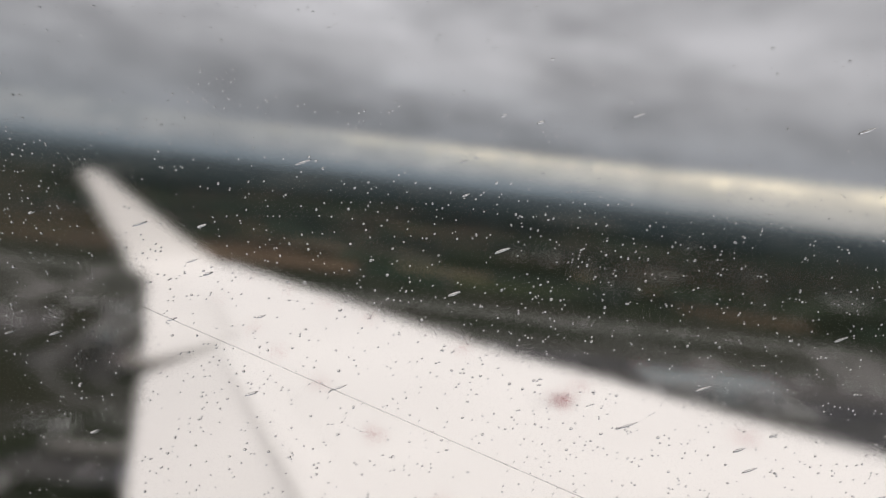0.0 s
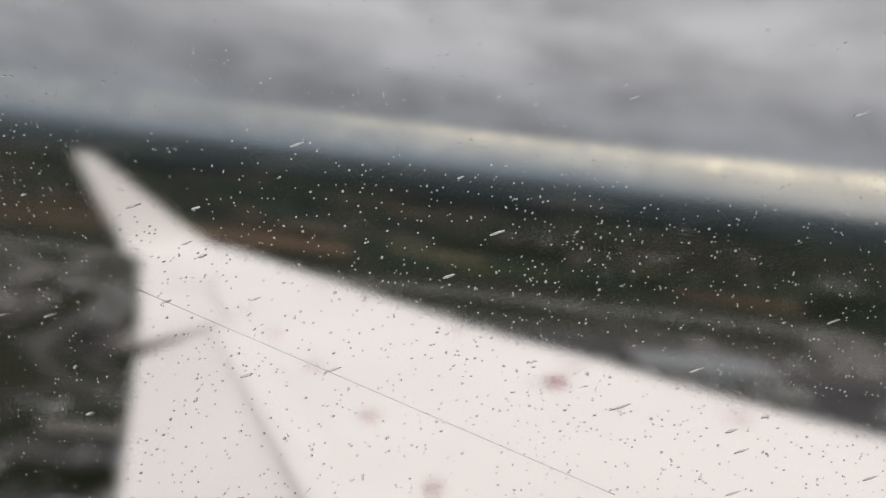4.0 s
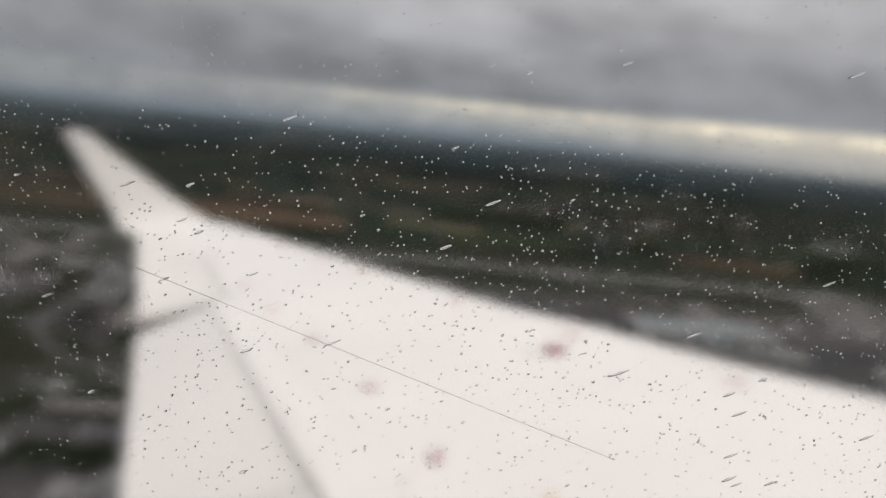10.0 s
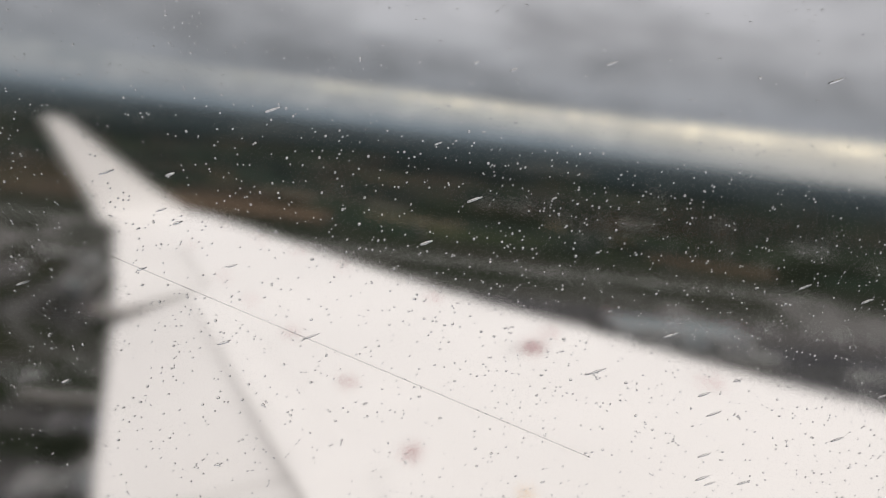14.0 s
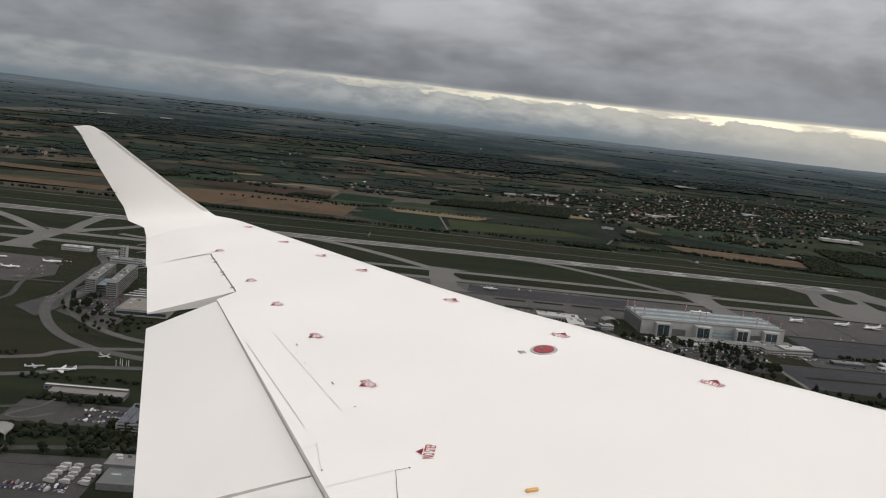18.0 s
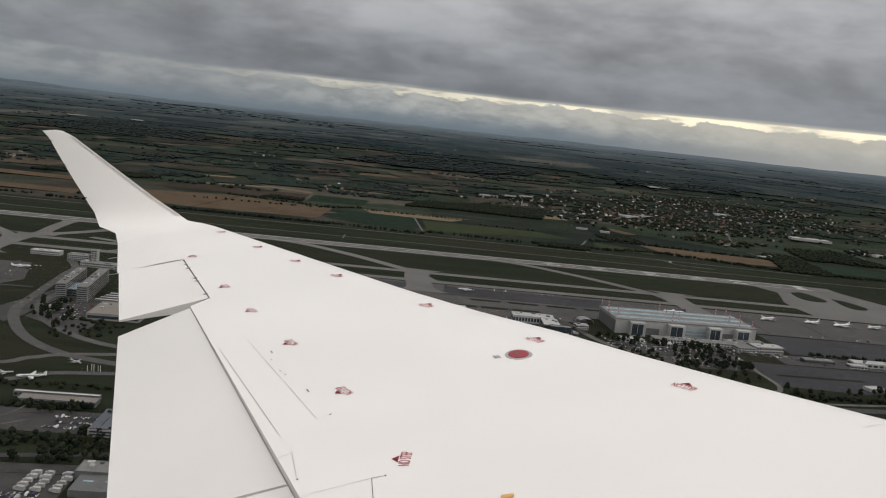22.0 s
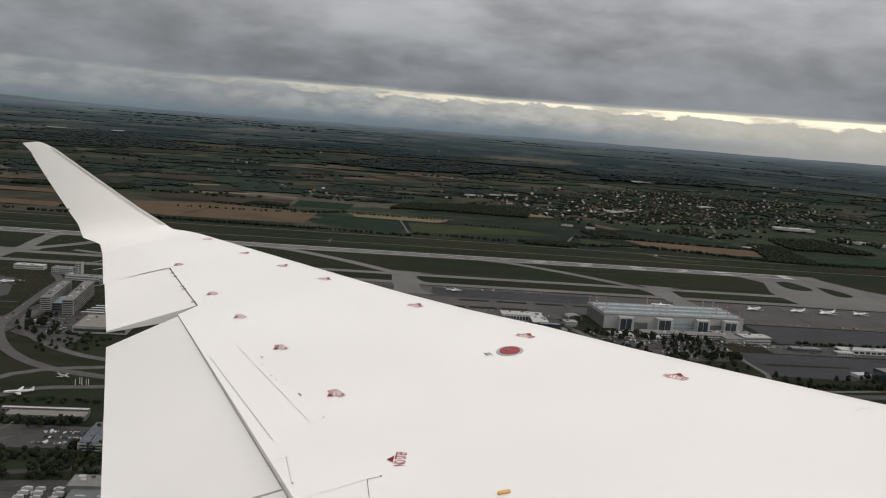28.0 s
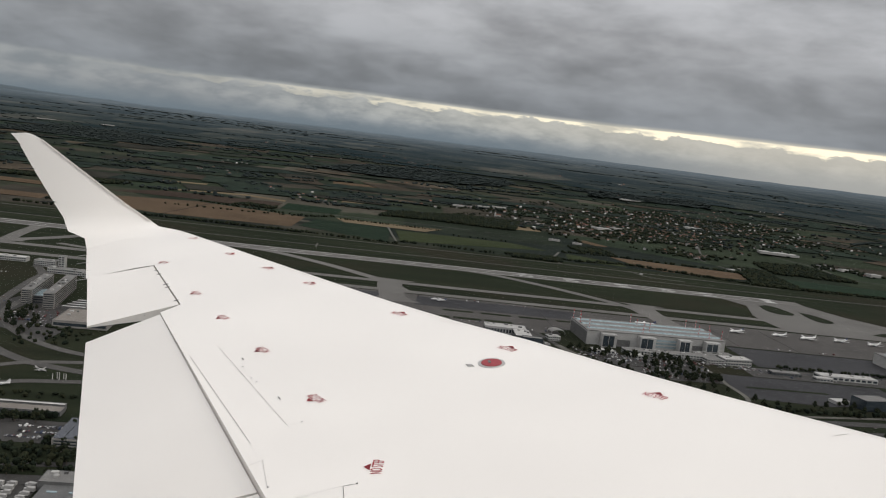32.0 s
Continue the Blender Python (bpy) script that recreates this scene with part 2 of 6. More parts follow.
M_RED = mottled("red_marking_paint", (0.29, 0.046, 0.056), (0.36, 0.068, 0.078), 30.0, 0.65, spec=0.2)
M_METAL = mottled("bare_metal", (0.34, 0.33, 0.32), (0.46, 0.45, 0.44), 30.0, 0.4, 0.7)
M_BRASS = mottled("brass_paint", (0.55, 0.32, 0.11), (0.66, 0.40, 0.16), 20.0, 0.45, 0.3)
M_DARK = mottled("dark_rubber", (0.02, 0.02, 0.02), (0.05, 0.05, 0.05), 20.0, 0.8)
M_RUNWAY = mottled("runway_concrete", (0.074, 0.070, 0.066), (0.120, 0.115, 0.107), 0.012, 0.85)
M_TAXI = mottled("taxiway_concrete", (0.078, 0.074, 0.069), (0.114, 0.109, 0.102), 0.01, 0.85)
M_APRON = mottled("apron_concrete", (0.047, 0.044, 0.042), (0.074, 0.070, 0.066), 0.012, 0.85, spec=0.13)
M_WET = mottled("wet_dark_apron", (0.022, 0.022, 0.024), (0.040, 0.040, 0.043), 0.01, 0.65, 0, 0.07)
M_ROAD = mottled("asphalt_road", (0.024, 0.023, 0.022), (0.043, 0.041, 0.039), 0.05, 0.85)
M_KERB = mottled("pale_road_edge", (0.046, 0.044, 0.041), (0.080, 0.076, 0.071), 0.05, 0.85)
M_MARK = mottled("white_runway_paint", (0.34, 0.34, 0.33), (0.50, 0.50, 0.48), 0.06, 0.7)
M_GRASS = mottled("mown_grass", (0.0116, 0.0154, 0.0090), (0.0194, 0.0236, 0.0138), 0.02, 0.95, spec=0.05)
M_STUBBLE = mottled("stubble_field", (0.062, 0.043, 0.028), (0.096, 0.068, 0.044), 0.008, 0.95, spec=0.05)
M_STRAW = mottled("straw_field", (0.098, 0.076, 0.048), (0.138, 0.108, 0.07), 0.008, 0.95, spec=0.05)
M_PLOUGH = mottled("ploughed_field", (0.026, 0.019, 0.015), (0.044, 0.033, 0.026), 0.008, 0.95, spec=0.05)
M_CROP = mottled("green_crop_field", (0.0095, 0.0185, 0.0115), (0.015, 0.027, 0.016), 0.008, 0.95, spec=0.05)
M_MEADOW = mottled("meadow", (0.02, 0.027, 0.0115), (0.03, 0.037, 0.017), 0.008, 0.95, spec=0.05)
M_PATH = mottled("gravel_track", (0.062, 0.06, 0.052), (0.1, 0.096, 0.084), 0.05, 0.9)
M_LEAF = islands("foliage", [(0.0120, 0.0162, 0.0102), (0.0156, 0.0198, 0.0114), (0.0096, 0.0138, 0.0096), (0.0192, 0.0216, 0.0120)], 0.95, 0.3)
# distant copy of the foliage, made paler and bluer in colour to imitate haze
M_HAZEDLEAF = islands("hazed_foliage", [(0.0205, 0.0270, 0.0260), (0.0235, 0.0300, 0.0275), (0.0185, 0.0245, 0.0245)], 0.95, 0.1)
M_BARK = mottled("bark", (0.05, 0.04, 0.03), (0.09, 0.07, 0.055), 2.0, 0.9)
M_WALL = mottled("pale_render", (0.24, 0.235, 0.225), (0.34, 0.335, 0.32), 0.1, 0.8, spread=0.2)
M_HOUSE = mottled("house_render", (0.20, 0.197, 0.19), (0.42, 0.41, 0.40), 0.02, 0.8, spread=0.5)
M_PANEL = mottled("white_metal_cladding", (0.255, 0.253, 0.245), (0.335, 0.333, 0.322), 0.06, 0.55)
M_GREYWALL = mottled("grey_cladding", (0.07, 0.07, 0.07), (0.115, 0.115, 0.113), 0.06, 0.6)
M_ROOF = mottled("grey_flat_roof", (0.105, 0.103, 0.1), (0.165, 0.162, 0.155), 0.05, 0.85)
M_CONCRETE = mottled("weathered_pale_concrete", (0.155, 0.148, 0.138), (0.225, 0.215, 0.200), 0.08, 0.85)
M_BEIGE = mottled("gravel_flat_roof", (0.135, 0.122, 0.108), (0.185, 0.168, 0.150), 0.05, 0.9)
M_PALEROOF = mottled("white_flat_roof", (0.275, 0.27, 0.26), (0.385, 0.38, 0.365), 0.05, 0.7)
M_TILE = mottled("red_roof_tiles", (0.12, 0.066, 0.05), (0.18, 0.095, 0.07), 0.3, 0.9, spread=0.35)
M_BROWNTILE = mottled("brown_roof_tiles", (0.062, 0.05, 0.045), (0.10, 0.08, 0.07), 0.3, 0.9, spread=0.35)
M_GLASS = mottled("dark_window_glass", (0.020, 0.026, 0.032), (0.035, 0.045, 0.052), 0.2, 0.12, 0.0, 0.6)
M_SOLAR = mottled("solar_panel_glass", (0.020, 0.024, 0.036), (0.040, 0.046, 0.060), 0.3, 0.3, 0.0, 0.5)
M_SKYLIGHT = mottled("blue_skylight_glass", (0.15, 0.205, 0.225), (0.24, 0.30, 0.32), 0.1, 0.25, 0.0, 0.5)
M_PLANE = mottled("aircraft_white", (0.46, 0.46, 0.455), (0.58, 0.58, 0.57), 0.1, 0.4)
M_NAVY = mottled("navy_tail_paint", (0.02, 0.03, 0.07), (0.04, 0.05, 0.10), 0.1, 0.4)
M_ENGINE = mottled("grey_engine_paint", (0.22, 0.22, 0.23), (0.32, 0.32, 0.33), 0.3, 0.4)
M_CARS = islands("car_paint", [(0.03, 0.03, 0.035), (0.30, 0.30, 0.30), (0.55, 0.55, 0.54), (0.08, 0.08, 0.09), (0.09, 0.03, 0.03), (0.04, 0.05, 0.08), (0.22, 0.22, 0.22)], 0.4, 2.0)
M_ROOFS = islands("village_roofs", [(0.14, 0.07, 0.055), (0.08, 0.06, 0.05), (0.17, 0.085, 0.06), (0.10, 0.10, 0.10), (0.42, 0.41, 0.40), (0.12, 0.075, 0.06)], 0.9, 0.2)
M_FAR = islands("far_field_soil", [(0.0170, 0.0250, 0.0185), (0.0210, 0.0285, 0.0195), (0.0140, 0.0210, 0.0175), (0.0380, 0.0315, 0.0240), (0.0185, 0.0260, 0.0185), (0.0560, 0.0460, 0.0335), (0.0160, 0.0245, 0.0185), (0.0240, 0.0240, 0.0195), (0.0175, 0.0255, 0.0190), (0.0195, 0.0250, 0.0185)], 0.95, 0.01)


def hill_build(k, b):
    """Far plain: long dark woods, paler fields, hills behind; haze painted in with distance."""
    uv = k.node("ShaderNodeUVMap", {"uv_map": "plan"}).outputs[0]
    wide = k.noise(k.scaled(uv, (0.55, 0.20, 1.0)), 1.0, 6.0, 0.68)
    fine = k.noise(k.scaled(uv, (3.2, 0.8, 1.0)), 1.0, 4.0, 0.65)
    cell = k.node("ShaderNodeTexVoronoi", {"distance": "CHEBYCHEV", "voronoi_dimensions": "2D"}, Vector=k.scaled(uv, (1.3, 0.55, 1.0)), Scale=1.0, Randomness=0.9)
    pick = k.node("ShaderNodeSeparateColor", None, i0=cell.outputs["Color"]).outputs[0]
    f = k.math("ADD", k.math("MULTIPLY", wide, 0.55), k.math("ADD", k.math("MULTIPLY", fine, 0.25), k.math("MULTIPLY", pick, 0.20)))
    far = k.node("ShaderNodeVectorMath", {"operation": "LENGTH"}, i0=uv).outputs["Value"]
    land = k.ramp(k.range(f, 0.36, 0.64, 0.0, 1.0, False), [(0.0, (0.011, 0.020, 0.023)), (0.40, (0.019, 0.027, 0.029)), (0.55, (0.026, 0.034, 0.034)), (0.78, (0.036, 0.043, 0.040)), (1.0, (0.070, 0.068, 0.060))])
    # ridge tones stand in for haze: the base colour pales and blues farther out
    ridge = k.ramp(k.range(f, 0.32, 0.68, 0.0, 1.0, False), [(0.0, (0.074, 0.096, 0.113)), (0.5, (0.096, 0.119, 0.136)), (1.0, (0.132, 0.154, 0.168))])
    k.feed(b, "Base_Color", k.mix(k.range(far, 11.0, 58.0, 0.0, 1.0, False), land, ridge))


M_HILL = material("hazed_plain_and_hills", hill_build, 1.0, 0.0, 0.03)


def water_build(k, b):
    b.inputs["Transmission Weight"].default_value = 1.0
    b.inputs["IOR"].default_value = 1.33
    b.inputs["Base Color"].default_value = (0.97, 0.98, 1.0, 1.0)


M_WATER = material("rain_water", water_build, 0.02, 0.0, 0.5)


def blur_build(k, b):
    """A thin rough sheet, added to imitate the blur of a near focus."""
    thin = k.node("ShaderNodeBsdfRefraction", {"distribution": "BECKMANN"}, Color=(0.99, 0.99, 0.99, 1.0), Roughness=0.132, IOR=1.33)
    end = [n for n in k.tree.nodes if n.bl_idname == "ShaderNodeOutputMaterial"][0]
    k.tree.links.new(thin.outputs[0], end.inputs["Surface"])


M_BLUR = material("rain_film", blur_build, 0.15)


def pane_build(k, b):
    clear = k.node("ShaderNodeBsdfTransparent", None, Color=(0.985, 0.99, 0.99, 1.0))
    gloss = k.node("ShaderNodeBsdfGlossy", None, Roughness=0.02)
    both = k.node("ShaderNodeMixShader", None, i0=0.004, i1=clear.outputs[0], i2=gloss.outputs[0])
    end = [n for n in k.tree.nodes if n.bl_idname == "ShaderNodeOutputMaterial"][0]
    k.tree.links.new(both.outputs[0], end.inputs["Surface"])


M_PANE = material("clear_acrylic_pane", pane_build, 0.05)


def scratch_build(k, b):
    veil = k.node("ShaderNodeBsdfTransparent", None, Color=(0.86, 0.86, 0.86, 1.0))
    end = [n for n in k.tree.nodes if n.bl_idname == "ShaderNodeOutputMaterial"][0]
    k.tree.links.new(veil.outputs[0], end.inputs["Surface"])


M_SCRATCH = material("scratched_acrylic", scratch_build, 0.3)
M_LINING = mottled("cabin_lining", (0.50, 0.495, 0.48), (0.56, 0.555, 0.54), 3.0, 0.7)
M_SURROUND = mottled("grey_window_surround", (0.30, 0.30, 0.30), (0.38, 0.38, 0.375), 5.0, 0.6)

# ---- building blocks ----


def mesh_of(bm, name, mat, smooth=False):
    me = bpy.data.meshes.new(name)
    if smooth:
        for fc in bm.faces:
            fc.smooth = True
        bm.normal_update()
        for e in bm.edges:
            if len(e.link_faces) == 2 and e.calc_face_angle(0.0) > 0.7:
                e.smooth = False
    bm.to_mesh(me)
    bm.free()
    me.materials.append(mat)
    return me


def part(name, bm, mat, parent, label="", smooth=False, m=None):
    ob = new(name, mesh_of(bm, name, mat, smooth))
    ob.parent = parent
    if m is not None:
        ob.matrix_basis = m
    if label:
        ob["label"] = label
    return ob


def empty(name, m, label, category, group="", kind=""):
    ob = new(name)
    ob.matrix_basis = m
    return tagged(ob, label, category, group, kind)


def box_bm(w, d, h, x=0.0, y=0.0, z=0.0, bm=None):
    """A box w by d by h on the height z, middle at x, y."""
    bm = bm or bmesh.new()
    vs = [bm.verts.new((x + sx * w / 2, y + sy * d / 2, z + sz * h)) for sz in (0, 1) for sx, sy in ((-1, -1), (1, -1), (1, 1), (-1, 1))]
    for f in ((3, 2, 1, 0), (4, 5, 6, 7), (0, 1, 5, 4), (1, 2, 6, 5), (2, 3, 7, 6), (3, 0, 4, 7)):
        bm.faces.new([vs[i] for i in f])
    return bm


def prism_bm(pts, z0, z1, bm=None):
    """An upright prism over a plan outline (anticlockwise)."""
    bm = bm or bmesh.new()
    lo = [bm.verts.new((x, y, z0)) for x, y in pts]
    hi = [bm.verts.new((x, y, z1)) for x, y in pts]
    n = len(pts)
    bm.faces.new(hi)
    bm.faces.new(lo[::-1])
    for i in range(n):
        bm.faces.new((lo[i], lo[(i + 1) % n], hi[(i + 1) % n], hi[i]))
    return bm


def tube_bm(stations, n=12, bm=None, caps=True):
    """Rings (x, y, z, ry, rz) along x, joined."""
    bm = bm or bmesh.new()
    rings = []
    for x, y, z, ry, rz in stations:
        rings.append([bm.verts.new((x, y + ry * math.cos(2 * math.pi * i / n), z + rz * math.sin(2 * math.pi * i / n))) for i in range(n)])
    for a, b in zip(rings, rings[1:]):
        for i in range(n):
            bm.faces.new((a[i], a[(i + 1) % n], b[(i + 1) % n], b[i]))
    if caps:
        bm.faces.new(rings[0])
        bm.faces.new(rings[-1][::-1])
    return bm


NEAR, SPAN = 3400.0, 1500.0
AHEAD = 25.0       # how far the airfield lies behind its own zero


def squeeze(u, v):
    """How much nearer a far place is built than it truly lies (1 up to NEAR metres out)."""
    r = math.hypot(u, v)
    return 1.0 if r <= NEAR else (NEAR + SPAN * (1 - NEAR / r)) / r


def gp(u, v, h=0.0):
    """The built place of a true place u along and v across the flight, h over the ground."""
    u -= AHEAD
    k = squeeze(u, v)
    return Vector((u * k, v * k, EYE_Z - HIGH * k + h * k + (LEAN_U * u + LEAN_V * v) * k))


def gm(u, v, turn=0.0, h=0.0, scale=1.0):
    """The built pose of a thing that stands at a true place."""
    return Matrix.Translation(gp(u, v, h)) @ Matrix.Rotation(radians(turn), 4, "Z") @ Matrix.Scale(squeeze(u - AHEAD, v) * scale, 4)


# ---- ground ----
def ground_mesh():
    radii = [0.0] + [120.0 * i for i in range(1, 29)] + [3400.0 * 1.045 ** i for i in range(0, 72)]
    turns = 144
    verts, plan, faces = [], [], []
    for r in radii:
        for j in range(turns):
            a = 2 * math.pi * j / turns
            u, v = r * math.cos(a), r * math.sin(a)
            verts.append(gp(u, v))
            plan.append((u / 1000, v / 1000))
    for i in range(len(radii) - 1):
        for j in range(turns):
            a, b = i * turns + j, i * turns + (j + 1) % turns
            faces.append((a, a + turns, b + turns, b))
    me = bpy.data.meshes.new("ground")
    me.from_pydata(verts, [], faces)
    layer = me.uv_layers.new(name="plan")
    order = np.zeros(len(me.loops), dtype=np.int32)
    me.loops.foreach_get("vertex_index", order)
    layer.data.foreach_set("uv", np.array(plan, dtype=np.float32)[order].ravel())
    me.materials.append(M_GROUND)
    return me


tagged(new("ground", ground_mesh()), "flat farmland and mown airfield grass reaching the horizon", "ground", kind="structure")


def hills():
    """The far plain and the low hills that close it, one sheet over the ground's last kilometres."""
    far = (9500.0, 11000.0, 13000.0, 15500.0, 18500.0, 22000.0, 27000.0, 34000.0, 46000.0, 64000.0)
    verts, plan, faces = [], [], []
    n = 360
    for i, r in enumerate(far + (80000.0,)):
        for j in range(n):
            a = radians(j)
            u, v = r * math.cos(a), r * math.sin(a)
            h = 5.0 if i < len(far) - 1 else 7.0
            p = gp(u, v)
            if i == len(far):
                h = 6 + 9 * noise.noise((math.cos(a) * 3, math.sin(a) * 3, 0.3)) + 4 * noise.noise((math.cos(a) * 14, math.sin(a) * 14, 1.3))
                h += 24 * math.exp(-((j - 124) / 12) ** 2) + 4 * noise.noise((a * 40, 0, 2))
                h = max(h, 1.0)
            verts.append((p.x, p.y, p.z + h))
            plan.append((u / 1000, v / 1000))
    for i in range(len(far)):
        for j in range(n):
            a, b = i * n + j, i * n + (j + 1) % n
            faces.append((a, a + n, b + n, b))
    me = bpy.data.meshes.new("backdrop")
    me.from_pydata(verts, [], faces)
    layer = me.uv_layers.new(name="plan")
    order = np.zeros(len(me.loops), dtype=np.int32)
    me.loops.foreach_get("vertex_index", order)
    layer.data.foreach_set("uv", np.array(plan, dtype=np.float32)[order].ravel())
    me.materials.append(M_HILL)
    tagged(new("backdrop", me), "plain and wooded hills along the horizon, blue-grey haze in their colour", "hills", kind="structure")


hills()

# ---- the aeroplane's wing ----
WING = Matrix(((0.98769, -0.00546, -0.15634, 0.0), (-0.00573, 0.99746, -0.07105, 0.064), (0.15633, 0.07107, 0.98514, EYE_Z - 1.749), (0, 0, 0, 1)))
wing = empty("aeroplane_wing", WING, "white swept aeroplane wing with upturned winglet and red markings", "aeroplane wing")


def lead(s):
    """Leading edge, metres ahead, at a span."""
    if s > 6.4:
        return 0.253 - 0.688 * (s - 6.4)
    return 2.48 - 0.735 * (s - 3.37) + 0.045 * min(max((5.64 - s) / 0.6, 0.0), 1.0) + 0.148 * max(0.0, 4.317 - s)


def trail(s):
    return -1.98 - 0.325 * (s - 6.13)


def flap_hinge(s):
    return -0.36 - 0.394 * (s - 3.48)


def ail_hinge(s):
    return -1.31 - 0.394 * (s - 6.38)


def top_z(f, s):
    """Height of the upper skin at f ahead and span s: a round nose, a flat middle and a falling tail."""
    le, te = lead(s), trail(s)
    c = le - te
    q = min(max((le - f) / c, 0.0), 1.0)
    nose = -(0.015 + 0.015 * min(max((s - 4.9) / 1.1, 0.0), 1.0)) * c * (1 - math.sqrt(min(q / 0.09, 1.0))) ** 1.5
    tail = -0.10 * max(0.0, (q - 0.62) / 0.38) ** 1.25 if s > 6.14 else 0.0
    return nose + tail


def deck(f, s, up=0.0):
    return (f, s, top_z(f, s) + up)


def skin(bm, spans, front, aft, thick, n=14):
    """A closed shell between two edges: the upper skin and an underside."""
    tops, lows = [], []
    for s in spans:
        a, b = front(s), aft(s)
        row, low = [], []
        for i in range(n + 1):
            q = (i / n) ** 1.7
            f = a + (b - a) * q
            z = top_z(f, s)
            row.append(bm.verts.new((f, s, z)))
            low.append(bm.verts.new((f, s, min(z - 0.012, -0.03 - thick * math.sin(math.pi * min(max(q, 0.04), 0.9) ** 0.7)))))
        tops.append(row)
        lows.append(low)
    for (r0, r1), (l0, l1) in zip(zip(tops, tops[1:]), zip(lows, lows[1:])):
        for i in range(n):
            bm.faces.new((r0[i], r1[i], r1[i + 1], r0[i + 1]))
            bm.faces.new((l0[i + 1], l1[i + 1], l1[i], l0[i]))
        bm.faces.new((r0[0], l0[0], l1[0], r1[0]))
        bm.faces.new((r0[n], r1[n], l1[n], l0[n]))
    return bm


def steps(a, b, n):
    return [a + (b - a) * i / n for i in range(n + 1)]


bm = skin(bmesh.new(), steps(-0.30, 6.13, 12), lead, lambda s: flap_hinge(s) + 0.0, 0.22)
skin(bm, steps(6.13, 6.36, 1), lead, lambda s: flap_hinge(s) + (ail_hinge(6.36) - flap_hinge(6.36)) * (s - 6.13) / 0.23, 0.16)
skin(bm, steps(6.36, 7.82, 4), lead, lambda s: ail_hinge(s) + 0.004, 0.16)
skin(bm, steps(7.82, 9.30, 6), lead, trail, 0.10)
part("wing_skin", bm, M_WHITE, wing, "glossy white painted wing skin", True)

# aileron, set a finger's width behind its hinge line
bm = bmesh.new()
cols = []
for s in steps(6.375, 7.811, 6):
    a, b = ail_hinge(s) - 0.010, -2.015 - 0.322 * (s - 6.27)
    za, zb = top_z(a, s) - 0.003, -0.09 - 0.062 * (7.79 - s) / 1.4
    cols.append([bm.verts.new((a + (b - a) * q, s, za + (zb - za) * q)) for q in (0, 0.25, 0.5, 0.75, 1)] +
                [bm.verts.new((a + (b - a) * q, s, za + (zb - za) * q - 0.012 - 0.085 * (1 - q))) for q in (1, 0.5, 0)])
for a, b in zip(cols, cols[1:]):
    for i in range(8):
        bm.faces.new((a[i], b[i], b[(i + 1) % 8], a[(i + 1) % 8]))
bm.faces.new(cols[0][::-1])
bm.faces.new(cols[-1])
part("aileron", bm, M_CONTROL, wing, "white aileron panel with dark hinge gap")


def flap(s0, s1, drop, name, chord_end):
    """A lowered flap: a rounded nose under the wing's trailing lip, then a flat sheet to a thin tail."""
    bm = bmesh.new()
    cols = []
    for s in steps(s0, s1, 8):
        a = flap_hinge(s) - 0.003
        b = chord_end(s)
        lip = 0.008 + 0.012 * max(0.0, 6.1 - s)
        ring = []
        for q, z in ((0.0, -0.075 - lip), (0.0004, -0.006 - lip), (0.004, -lip), (0.25, -lip - 0.24 * (drop - lip)), (0.5, -lip - 0.49 * (drop - lip)),
                     (0.75, -lip - 0.745 * (drop - lip)), (1.0, -drop), (1.0, -drop - 0.012), (0.5, -0.11 - 0.5 * (drop - 0.03)), (0.08, -0.13)):
            ring.append(bm.verts.new((a + (b - a) * q, s, z)))
        cols.append(ring)
    for a, b in zip(cols, cols[1:]):
        for i in range(10):
            bm.faces.new((a[i], b[i], b[(i + 1) % 10], a[(i + 1) % 10]))
    bm.faces.new(cols[0][::-1])
    bm.faces.new(cols[-1])
    return part(name, bm, M_CONTROL, wing, "white flap lowered a little behind the wing", True)


flap(3.312, 6.10, 0.20, "flap", lambda s: -1.21 - 0.307 * (s - 3.62))
flap(-0.2, 3.295, 0.215, "flap", lambda s: -1.10 - 0.25 * (s - 3.24))
# grey strips laid in the cove so that the flap gap reads dark
bm = bmesh.new()
for s0, s1 in ((0.95, 3.28), (3.30, 6.12)):
    vs = [bm.verts.new(p) for p in ((flap_hinge(s0) + 0.03, s0, -0.06), (flap_hinge(s1) + 0.03, s1, -0.06), (flap_hinge(s1) - 0.10, s1, -0.14), (flap_hinge(s0) - 0.10, s0, -0.14))]
    bm.faces.new(vs)
    r = bmesh.ops.extrude_face_region(bm, geom=[f for f in bm.faces if f.is_valid and vs[0] in f.verts])
    for v in r["geom"]:
        if isinstance(v, bmesh.types.BMVert):
            v.co.z -= 0.02
part("flap_cove", bm, M_COVE, wing, "dark grey cove strip added to darken the gap ahead of the flap")

